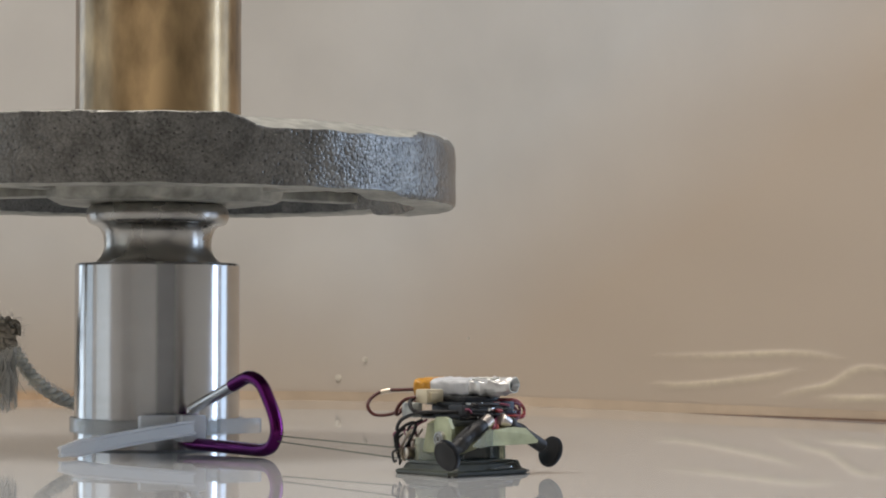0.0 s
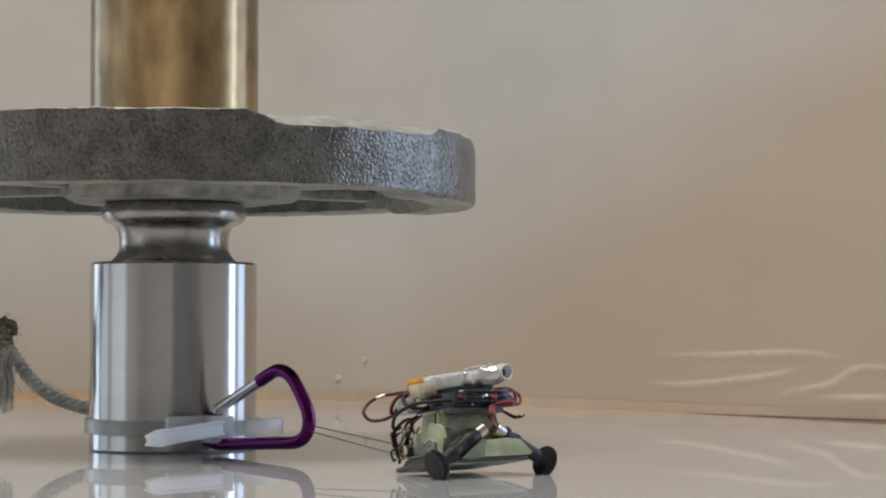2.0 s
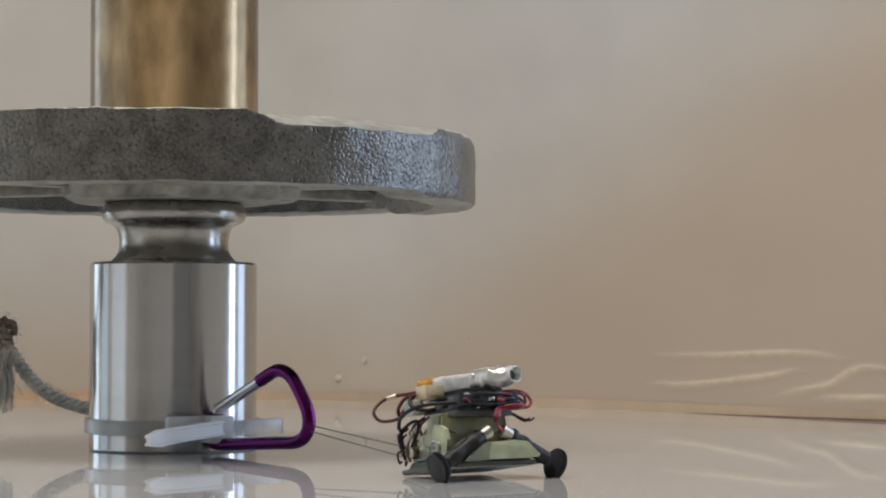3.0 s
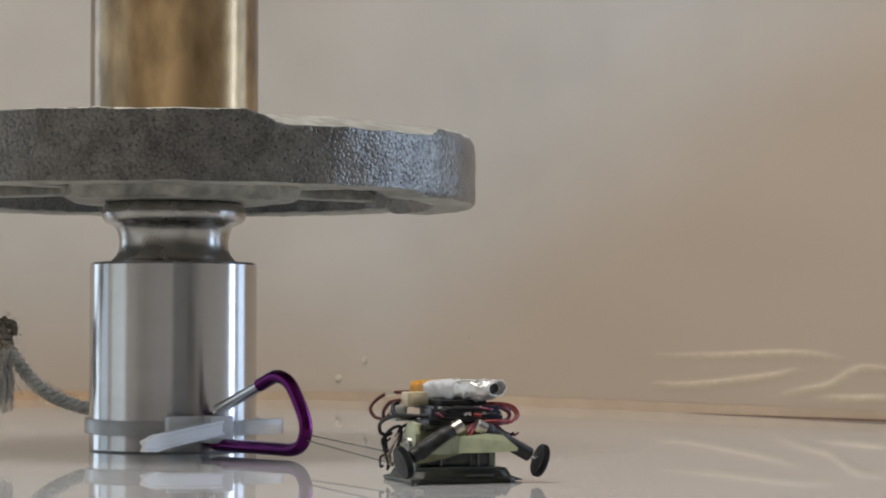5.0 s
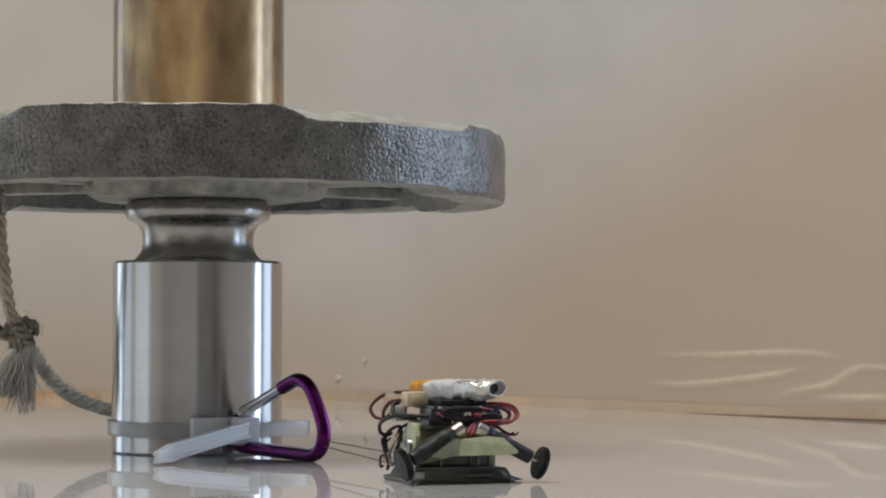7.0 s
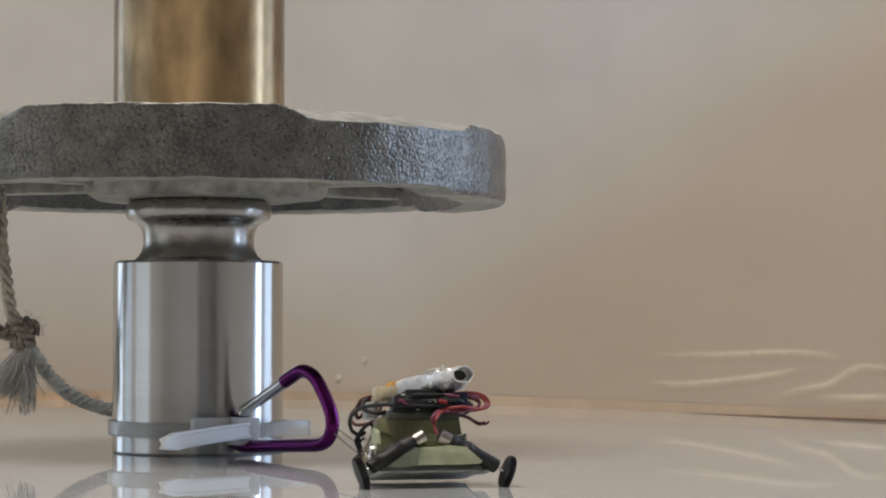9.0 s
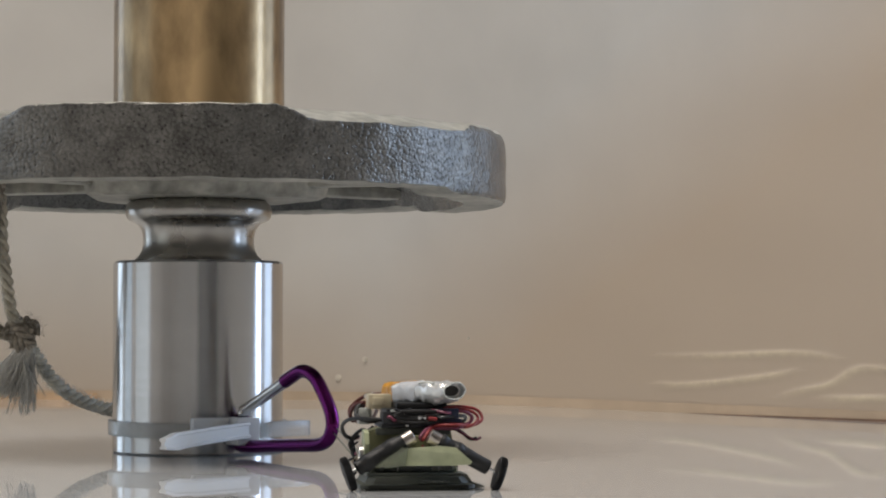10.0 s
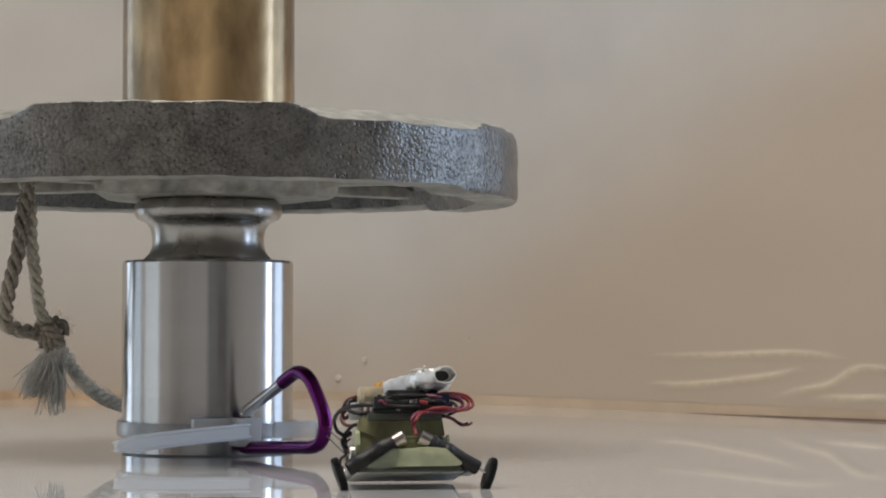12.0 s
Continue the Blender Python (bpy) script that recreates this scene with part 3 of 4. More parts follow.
# ---- cable tie and snap hook ----
def cable_tie():
    """Origin on the axis of the weight; its head faces -y."""
    thing = empty("cable_tie")
    tagged(thing, "milky white nylon cable tie round the steel weight", "cable tie")
    bm = bmesh.new()
    ri, ro, seg = 0.02415, 0.0253, 120
    rings = []
    for k in range(seg):
        a = 2 * math.pi * k / seg
        zc = 0.0070 + 0.0004 * math.sin(a)
        c, s = math.cos(a), math.sin(a)
        rings.append([bm.verts.new((r * c, r * s, zc + z)) for r, z in ((ri, -0.0021), (ro - 0.0002, -0.0021), (ro, -0.0018), (ro, 0.0018), (ro - 0.0002, 0.0021), (ri, 0.0021))])
    for k in range(seg):
        a, b = rings[k], rings[(k + 1) % seg]
        for j in range(6):
            bm.faces.new((a[j], a[(j + 1) % 6], b[(j + 1) % 6], b[j]))
    part("band", bm, M_TIEBAND, thing, "translucent band")
    part("lug", box(-0.0125, -0.0020, -0.0285, -0.0254, 0.0050, 0.0105, 0.0008, turn=pose(0, 0, 0, 0, 0, -4)), M_TIE, thing)
    bm = box(-0.0036, 0.0036, -0.0318, -0.0246, 0.0030, 0.0106, 0.0008)
    part("head", bm, M_TIE, thing, "ratchet head")
    part("loop", box(0.0030, 0.0175, -0.0285, -0.0268, 0.0048, 0.0092, 0.0006, turn=pose(0, 0, 0, 0, 0, 13)), M_TIEBAND, thing, "band end led past the hook")
    bm = bmesh.new()
    rows = []
    for i in range(21):
        t = i / 20
        w = 0.0021 + 0.0002 * ease(0.80, 0.83, t) - 0.0009 * ease(0.84, 1.0, t)
        y, z = -0.045 * t, 0.0004 * math.sin(t * 2.6)
        rows.append([bm.verts.new((x, y, z + dz)) for x, dz in ((-0.0009, -w), (0.0009, -w), (0.0010, -w + 0.0006), (0.0005, -w + 0.0009), (0.0005, w - 0.0009), (0.0010, w - 0.0006), (0.0009, w), (-0.0009, w), (-0.0010, w - 0.0006), (-0.0005, w - 0.0009), (-0.0005, -w + 0.0009), (-0.0010, -w + 0.0006))])
    for a, b in zip(rows, rows[1:]):
        for j in range(12):
            bm.faces.new((a[j], a[(j + 1) % 12], b[(j + 1) % 12], b[j]))
    bm.faces.new(rows[0])
    bm.faces.new(rows[-1])
    tail = part("tail", bm, M_TIE, thing, "free end of the tie")
    return thing, tail


def snap_hook():
    """A D-shaped hook standing on edge; origin where the tie holds it, its nose towards -y."""
    thing = empty("carabiner")
    tagged(thing, "small purple aluminium carabiner with a silver gate", "carabiner")
    z0 = 0.0075
    line = [(0.0016, 0.0106), (-0.0012, 0.0092), (-0.0020, 0.0062), (-0.0008, 0.0034), (0.0030, 0.0026), (0.0150, 0.0030), (0.0280, 0.0034), (0.0352, 0.0037),
            (0.0392, 0.0051), (0.0411, 0.0080), (0.0411, 0.0110), (0.0397, 0.0140), (0.0371, 0.0177), (0.0344, 0.0208), (0.0313, 0.0225), (0.0275, 0.0228), (0.0228, 0.0210)]
    part("hook_body", tube([(0, -u, z - z0) for u, z in line], 0.00180, 16, 8), M_PURPLE, thing)
    gate = part("gate", cylinder((0, -0.0016, 0.0122 - z0), (0, -0.0224, 0.0207 - z0), 0.00155, 20), M_SILVER, thing, "silver spring gate")
    part("pivot", cylinder((-0.0019, -0.0022, 0.0116 - z0), (0.0019, -0.0022, 0.0116 - z0), 0.0007, 14), M_SILVER, gate)
    part("nose_collar", cylinder((0, -0.0205, 0.0201 - z0), (0, -0.0248, 0.0219 - z0), 0.00185, 18), M_PURPLE, thing)
    for i in range(6):
        u = 0.0205 + i * 0.0017
        part("mark", box(0.0015, 0.00172, -u - 0.0005, -u + 0.0004, 0.0028 - z0, 0.0041 - z0), M_PLUM, thing)
    return thing


# ---- the small robot ----
mm = 0.001


def mv(*p):
    return Vector(p) * mm


def prism(outline, y0, y1, bend=0.0):
    """An outline in x and z (mm), given thickness along y."""
    bm = bmesh.new()
    a = [bm.verts.new(mv(x, y0 - bend * (x * x) / 100, z)) for x, z in outline]
    b = [bm.verts.new(mv(x, y1 - bend * (x * x) / 100, z)) for x, z in outline]
    n = len(a)
    bm.faces.new(a)
    bm.faces.new(b[::-1])
    for k in range(n):
        bm.faces.new((a[k], b[k], b[(k + 1) % n], a[(k + 1) % n]))
    return bm


def box_mm(x0, x1, y0, y1, z0, z1, bevel=0.2, bm=None, turn=None):
    return box(x0 * mm, x1 * mm, y0 * mm, y1 * mm, z0 * mm, z1 * mm, bevel * mm, bm, turn)


def gear_wheel(r, w, teeth=64):
    bm = bmesh.new()
    prof = [(0, 0.45 * w), (0.35 * r, 0.5 * w), (0.6 * r, 0.38 * w), (0.9 * r, 0.42 * w), (r, 0.25 * w), (r, -0.25 * w), (0.9 * r, -0.42 * w), (0.5 * r, -0.5 * w), (0, -0.5 * w)]
    revolve(prof, teeth * 2, bm)
    for v in bm.verts:
        q = math.hypot(v.co.x, v.co.y)
        if q > 0.97 * r:
            k = round(math.atan2(v.co.y, v.co.x) / (math.pi / teeth))
            s = 1.0 if k % 2 else 0.93
            v.co.x *= s
            v.co.y *= s
    return bm


def robot():
    """Origin at the middle of its rear bottom edge; it faces -y."""
    thing = empty("pulling_robot")
    tagged(thing, "palm-sized wired robot with olive chassis, foil battery and two small wheels", "robot")
    # adhesive foot
    bm = bmesh.new()
    levels = ((0.0, 0.0), (0.35, -0.3), (1.0, -0.25), (1.3, 0.9), (2.6, 1.6), (2.7, 2.4))
    rings = []
    for z, inset in levels:
        x0, x1, y0, y1, c = -11 + inset, 13.2 - inset, -19 + inset, 3 - inset, 1.6
        pts = ((x0 + c, y0), (x1 - c, y0), (x1, y0 + c), (x1, y1 - c), (x1 - c, y1), (x0 + c, y1), (x0, y1 - c), (x0, y0 + c))
        rings.append([bm.verts.new(mv(x, y, z)) for x, y in pts])
    for a, b in zip(rings, rings[1:]):
        for k in range(8):
            bm.faces.new((a[k], a[(k + 1) % 8], b[(k + 1) % 8], b[k]))
    bm.faces.new(rings[0])
    bm.faces.new(rings[-1])
    foot = part("adhesive_foot", bm, M_BASE, thing, "smoky grey adhesive foot", False)
    part("flap", prism([(11.5, 0.3), (16.0, 0.25), (15.6, 0.6), (13.2, 1.4), (12.0, 3.2), (11.5, 3.0)], -16, -5), M_BASETOP, foot, "thin grey film flap", False)
    part("peel_film", box_mm(-10.6, 12.6, -18.4, 2.4, -0.05, 0.12, 0.03), M_PALEFILM, foot, "thin pale peel film under the foot")
    part("bracket", box_mm(1.0, 8.0, -18.9, -16.5, 1.3, 2.0, 0.3), M_CLEAR, foot, "clear bracket")
    part("foot_tile", box_mm(-9.6, 11.0, -15.4, -1.0, 2.7, 3.3, 0.15), M_BASETOP, thing)
    for x in (-8.6, 10.2):
        part("side_wall", box_mm(x - 0.25, x + 0.25, -13.4, -2.6, 3.3, 8.6, 0.1), M_FILM, thing, "clear side wall of the gearbox")
    part("gearbox", box_mm(-7.5, 9.4, -12.6, -3.0, 3.3, 8.2, 0.4), M_SMOKE, thing, "clear plastic gearbox housing")
    part("gearbox_core", box_mm(-5.5, 5.0, -11.5, -4.0, 3.4, 8.0, 0.5), M_CHIP, thing)
    for x in (-2.6, 6.4):
        part("spacer", cylinder(mv(x, -13.0, 3.3), mv(x, -13.0, 8.4), 0.28 * mm, 12), M_CLEAR, thing)
    # chassis
    part("chassis", prism([(-10.5, 5.6), (-8.5, 5.0), (6.2, 7.2), (9.6, 8.6), (9.0, 12.6), (-7.0, 13.0), (-9.0, 12.2)], -12.4, -7.5), M_OLIVE, thing, "olive fibreglass chassis", False)
    part("folded_tape", prism([(-9.2, 4.2), (-9.0, 8.0), (-8.6, 11.6), (-7.4, 13.1), (-4.6, 12.5), (-2.8, 12.9), (-1.0, 11.6), (1.4, 12.0), (2.6, 12.6), (3.8, 11.6), (4.3, 9.0), (3.0, 6.6), (-1.0, 5.4), (-5.0, 4.6)], -13.2, -12.6, 0.6), M_TAPE, thing, "yellowed olive tape folded over the chassis", False)
    part("folded_tape", prism([(-9.8, 9.6), (-9.4, 12.0), (-6.4, 12.9), (-5.2, 10.8), (-6.0, 8.2)], -13.9, -13.3, 0.3), M_TAPE, thing, "", False)
    bm = bmesh.new()
    prof = [(-18.6, 5.6), (-18.9, 9.5), (-18.0, 11.8), (-16.5, 12.4), (-13.6, 12.6), (-12.8, 11.4), (-12.6, 6.8), (-14.0, 5.2)]
    a = [bm.verts.new(mv(-10.4, y, z)) for y, z in prof]
    b = [bm.verts.new(mv(-9.4, y, z)) for y, z in prof]
    bm.faces.new(a)
    bm.faces.new(b[::-1])
    for k in range(len(a)):
        bm.faces.new((a[k], b[k], b[(k + 1) % len(a)], a[(k + 1) % len(a)]))
    bracket = bm
    # winch frame at the back
    for x, y in ((-9.4, 0.6), (-7.6, 1.0), (-6.0, 0.6)):
        part("winch_post", tube([mv(x, y, 2.8), mv(x - 0.7, y + 0.6, 5.0), mv(x + 0.2, y + 0.2, 8.0), mv(x + 1.0, y - 1.4, 10.5)], 0.32 * mm, 8, 6), M_COPPER, thing, "twisted bare metal lead")
    rnd = random.Random(31)
    for i in range(9):
        x, z = rnd.uniform(-11.0, -6.0), rnd.uniform(5.0, 11.0)
        pts = [mv(x, 0.8, z), mv(x - rnd.uniform(0.3, 2.0), rnd.uniform(0.6, 2.6), z - rnd.uniform(0.5, 1.6)), mv(x + rnd.uniform(-1.5, 1.5), rnd.uniform(0.8, 2.8), z - rnd.uniform(1.6, 3.2)), mv(x + rnd.uniform(-0.8, 0.8), 1.0, z - rnd.uniform(2.8, 4.4))]
        pts[-1].z = max(pts[-1].z, 3.2 * mm)
        part("tangled_lead", tube(pts, rnd.uniform(0.18, 0.34) * mm, 7, 6), rnd.choice((M_WIRE, M_WIRE, M_PLUM, M_COPPER)), thing)
    part("winch_spool", cylinder(mv(-10.0, -0.3, 5.0), mv(-4.5, -0.3, 5.0), 1.3 * mm, 18), M_COPPER, thing, "small thread winch spool")
    # electronics
    board = part("circuit_board", box_mm(-6.6, 10.4, -16.4, -2.0, 13.2, 14.0, 0.1), M_BOARD, thing)
    rnd = random.Random(8)
    for i in range(16):
        x, y = rnd.uniform(-5.6, 8.2), rnd.choice((-16.0, -15.0, -12, -9, -5, -3))
        w, d, h = rnd.uniform(0.6, 2.2), rnd.uniform(0.5, 1.4), rnd.uniform(0.5, 1.5)
        part("chip", box_mm(x, x + w, y, y + d, 14.0, 14.0 + h, 0.08), rnd.choice((M_CHIP, M_CHIP, M_SILVER, M_WHITEBLOCK)), board)
    part("edge_strip", box_mm(-7.6, 8.4, -16.4, -13.6, 11.6, 13.1, 0.3), M_BASE, thing, "dark grey-green edge under the board")
    part("driver_board", box_mm(5.4, 10.8, -17.0, -9.0, 14.2, 15.0, 0.1), M_NAVY, thing, "navy driver board")
    part("driver_chip", box_mm(6.0, 10.2, -16.9, -10.0, 15.0, 17.2, 0.25), M_NAVY, thing)
    part("driver_chip", box_mm(-6.4, -1.0, -17.0, -12.0, 14.0, 16.6, 0.25), M_CHIP, thing)
    part("driver_chip", box_mm(-0.6, 5.0, -17.2, -12.0, 14.3, 17.0, 0.25), M_BOARD, thing)
    part("clip", box_mm(1.2, 3.0, -17.7, -17.1, 15.0, 15.8, 0.15), M_SILVER, thing, "bright metal contact clip")
    part("shrink_end", cylinder(mv(3.4, -18.2, 15.2), mv(5.2, -18.0, 15.0), 0.42 * mm, 12), M_RED, thing, "red wire end")
    part("upper_board", box_mm(-5.4, 9.4, -16.0, -2.4, 16.4, 17.1, 0.1), M_BOARD, thing)
    part("component_block", box_mm(-4.4, 8.6, -15.2, -3.4, 14.0, 16.4, 0.4), M_CHIP, thing)
    part("capacitor", cylinder(mv(-4.0, -16.6, 15.4), mv(1.0, -17.0, 15.2), 0.85 * mm, 18), M_BLACK, thing, "black cylindrical component")
    part("capacitor", cylinder(mv(2.3, -16.8, 15.5), mv(7.4, -16.6, 15.7), 0.85 * mm, 18), M_BLACK, thing, "black cylindrical component")
    part("pin_block", box_mm(-10.2, -7.2, -3.6, 0.8, 13.4, 17.0, 0.5), M_WHITEBLOCK, thing, "pale grey connector block")
    part("foam_pad", box_mm(-3.0, 8.0, -14.0, -2.0, 17.1, 18.4, 0.3), M_BLACK, thing)
    # battery, turned on top
    turn = pose(4.4 * mm, -6.6 * mm, 20.5 * mm, 0, 0, 0) @ pose(0, 0, 0, 0, 0, -68) @ pose(0, 0, 0, 4, -1.0, 0)

    def pouch(x0, x1, n, grow, seed):
        bm, rows = bmesh.new(), []
        for i in range(n + 1):
            x = x0 + (x1 - x0) * i / n
            t = (x + 12.4) / 24.8
            end = ease(0.78, 1.0, t)
            hw = 4.2 * (1 - 0.34 * end) + grow
            hh = 2.2 + 0.10 * math.sin(t * 9) + 0.45 * ease(0.62, 0.82, t) - 0.75 * end + grow
            sq = 0.42 + 0.5 * end
            ring = []
            for k in range(36):
                a = 2 * math.pi * k / 36
                c, q = math.cos(a), math.sin(a)
                px, pz = hw * math.copysign(abs(c) ** sq, c), hh * math.copysign(abs(q) ** sq, q) + 0.35 * end
                f = 1 + 0.9 * ease(0.45, 0.9, t)
                dent = abs(noise.noise((x * 0.33 + seed, px * 0.42, pz * 0.5))) * 1.5 * f + (noise.noise((x * 0.9, px * 1.1, pz + seed)) * 0.42 + abs(noise.noise((x * 1.7, px * 1.9, pz * 1.3 + seed))) * 0.12) * f
                ring.append(bm.verts.new(mv(x, px * (1 - 0.07 * dent), pz * (1 - 0.22 * dent))))
            rows.append(ring)
        for a, b in zip(rows, rows[1:]):
            for k in range(36):
                bm.faces.new((a[k], a[(k + 1) % 36], b[(k + 1) % 36], b[k]))
        return bm, rows

    bm, rows = pouch(-12.0, 12.4, 60, 0.0, 0.7)
    bm.faces.new(rows[0])
    inner = [bm.verts.new(Vector((v.co.x - 1.6 * mm, v.co.y * 0.86, v.co.z * 0.80))) for v in rows[-1]]
    for k in range(36):
        bm.faces.new((rows[-1][k], rows[-1][(k + 1) % 36], inner[(k + 1) % 36], inner[k]))
    lip = [v.co.copy() for v in rows[-1][::3]]
    bm.faces.new(inner)
    bmesh.ops.transform(bm, matrix=turn, verts=bm.verts[:])
    cell = part("battery", bm, M_POUCH, thing, "crinkled silver foil pouch battery")
    part("pouch_lip", tube([turn @ p for p in lip], 0.17 * mm, 8, 4, closed=True), M_PALEFILM, cell, "white rolled lip of the pouch")
    seam = [turn @ mv(x, -3.4 + 0.5 * math.sin(x), 2.35 + 0.25 * math.sin(x * 1.3)) for x in (3.0, 5.0, 7.0, 9.0, 10.6)]
    part("pouch_seam", tube(seam, 0.22 * mm, 6, 6), M_PALEFILM, cell)
    bm = revolve([(0, 0), (1, 0), (1, 0.1), (0, 0.1)], 24, None, turn @ Matrix.Scale(mm, 4) @ pose(10.9, 0.0, 0.33, 0, 90, 0) @ Matrix.Diagonal((1.15, 1.85, 1, 1)))
    part("pouch_mouth", bm, M_SEAL, cell, "dark open end of the pouch")
    for name, xa, xb, grow, mat, label in (("wrap", -8.2, 2.2, 0.14, M_POUCHWHITE, "white paper-like battery wrap"), ("amber_tape", -12.6, -8.0, 0.22, M_KAPTON, "amber polyimide tape")):
        bm, rows = pouch(xa, xb, 26, grow, 0.7)
        bm.faces.new(rows[0])
        bm.faces.new(rows[-1])
        bmesh.ops.transform(bm, matrix=turn, verts=bm.verts[:])
        part(name, bm, mat, cell, label)
    # plug beside the battery
    plug = part("plug", box_mm(-8.4, -3.2, -6.6, -2.2, 16.8, 20.1, 0.4), M_CONN, thing, "cream nylon plug")
    part("latch", box_mm(-7.4, -5.0, -7.1, -6.5, 17.6, 19.4, 0.2), M_CONN, plug)
    # wiring
    W = (
        (M_MAROON, 0.44, ((-1.0, 5.5, 19.8), (-3.3, 8.5, 19.7), (-6.5, 12.6, 19.3), (-9.2, 13.8, 17.6), (-10.6, 13.4, 15.6), (-9.6, 12.1, 13.7), (-7.0, 9.5, 13.7), (-5.6, 5.5, 15.2), (-5.6, 0, 17.4))),
        (M_MAROON, 0.45, ((-8.8, -3.0, 18.2), (-10.6, -1.0, 17.6), (-11.6, 0.6, 15.6), (-11.0, 1.6, 14.0), (-9.6, 1.0, 15.2), (-8.8, -1.6, 17.6))),
        (M_WIRE, 0.5, ((-8.8, -2.2, 18.0), (-10.4, -2.6, 17.0), (-10.6, -4, 15.2), (-8.4, -6, 14.2), (-6, -6, 14.4))),
        (M_WIRE, 0.45, ((-3, -16.4, 14.6), (-8.6, -14, 15.0), (-12.4, -9, 14.8), (-13.8, -4.0, 13.2), (-13.0, -1, 11.0), (-11.4, 0.6, 10.0), (-10.8, 1.6, 8.0), (-10.2, 1.6, 4.0))),
        (M_WIRE, 0.4, ((-11.4, 0.6, 10.0), (-9.8, -1, 11.8), (-8.6, -2.4, 12.0), (-8.0, -1, 9.6), (-8.6, 1.2, 6.2))),
        (M_WIRE, 0.4, ((-9.6, 0.4, 10.8), (-11.6, 1.2, 9.2), (-11.0, 2.0, 7.0), (-9.8, 2.2, 3.6))),
        (M_WIRE, 0.36, ((-7.0, -3.0, 12.8), (-8.0, 0.6, 11.0), (-6.8, 1.8, 8.0), (-7.2, 1.6, 4.6))),
        (M_PLUM, 0.32, ((-6.4, -4.0, 12.8), (-6.6, -0.4, 11.2), (-5.6, 0.8, 8.4), (-5.8, 0.6, 5.0))),
        (M_RED, 0.36, ((5, -10, 17.4), (11, -13.8, 17.6), (14.6, -13.8, 16.8), (15.6, -14.4, 14.8), (13.2, -16, 13.6), (8.6, -19, 13.8), (4.6, -17.4, 13.4), (2.6, -19.6, 11.6), (2.0, -18.6, 10.2), (2.2, -20.8, 7.8))),
        (M_RED, 0.36, ((5, -12, 17.2), (10.4, -15.6, 17.2), (13.8, -15.4, 16.2), (14.4, -15.8, 14.6), (12, -17.4, 13.3), (7.6, -16.2, 13.3), (4, -18, 12.8), (2.2, -20, 11), (2.0, -18.6, 10.2), (2.2, -20.8, 7.8))),
        (M_PLUM, 0.36, ((5.4, -8, 17), (11.2, -12.6, 16.6), (13.6, -13.6, 15.2), (11.6, -16, 13.8), (7.2, -15.6, 14.2), (3.2, -18, 13), (1.4, -19.8, 11.2), (2.0, -18.6, 10.2), (2.2, -20.8, 7.8))),
        (M_PLUM, 0.34, ((6, -14.5, 16.2), (11, -16.6, 16.6), (13, -15.6, 15.6), (12.6, -16, 14.2), (9.4, -18.4, 13), (4.6, -17.6, 12.9), (1.8, -19.4, 11.8), (2.0, -18.6, 10.2), (2.2, -20.8, 7.8))),
        (M_WIRE, 0.42, ((3.0, -16.8, 15.4), (8.8, -15.6, 15.6), (12.0, -12, 15.4), (12.6, -9, 14.4), (11, -7, 13.8), (8, -6, 14.2))),
        (M_WIRE, 0.45, ((-5, -16.5, 15.6), (-1, -17.4, 16.6), (4, -17.2, 16.6), (8.4, -15.4, 16.2))),
        (M_WIRE, 0.45, ((-5, -16.6, 14.8), (0.0, -17.6, 14.2), (5.0, -17.2, 14.4), (9.6, -15.0, 14.8))),
        (M_WIRE, 0.38, ((8.5, -12, 13.0), (11.0, -13, 12.2), (13.0, -14.4, 10.6), (14.4, -15, 10.8))),
        (M_PLUM, 0.26, ((9.5, -13, 12.8), (12.0, -14, 11.4), (14.0, -15.2, 10.4), (15.2, -15.6, 11.0))),
    )
    for mat, r, pts in W:
        part("wire", tube([mv(*p) for p in pts], r * mm, 8, 8), mat, thing)
    rnd = random.Random(21)
    for i in range(9):
        x, y, z = rnd.uniform(-6, 5), rnd.uniform(-17.6, -16.6), rnd.uniform(13.0, 17.4)
        l = rnd.uniform(2.5, 6)
        pts = [mv(x, y + 1.2, z), mv(x + l * 0.3, y - rnd.uniform(0, 0.9), z + rnd.uniform(-0.6, 0.8)), mv(x + l * 0.7, y - rnd.uniform(0, 0.9), z + rnd.uniform(-0.8, 0.8)), mv(x + l, y + 1.0, z + rnd.uniform(-0.6, 0.6))]
        part("jumper_wire", tube(pts, rnd.uniform(0.16, 0.36) * mm, 6, 5), rnd.choice((M_WIRE, M_WIRE, M_WIRE, M_PLUM, M_BOARD)), thing)
    for i in range(10):
        x, y, z = rnd.uniform(-5, 8), rnd.uniform(-17.4, -16.4), rnd.uniform(13.4, 17.2)
        part("solder_joint", box_mm(x, x + rnd.uniform(0.3, 0.9), y, y + 0.8, z, z + rnd.uniform(0.25, 0.5), 0.1), rnd.choice((M_SILVER, M_COPPER, M_WHITEBLOCK)), thing)
    part("bare_joint", cylinder(mv(-6.9, 12.9, 19.0), mv(-5.2, 11.2, 19.5), 0.7 * mm, 10), M_COPPER, thing, "bare soldered joint")
    # wheel drive, hinged on the chassis
    plate = prism([(-3.2, 5.0), (2, 5.0), (8.0, 5.0), (11.6, 5.2), (12.0, 5.8), (10.4, 7.2), (8.6, 8.8), (5.0, 9.2), (1.4, 8.9), (-2.0, 8.6), (-3.4, 7.4)], -23.3, -22.9, 0.5)
    drive = part("drive_plate", plate, M_PALEGREEN, thing, "bowed pale green fibreglass wheel plate", False)
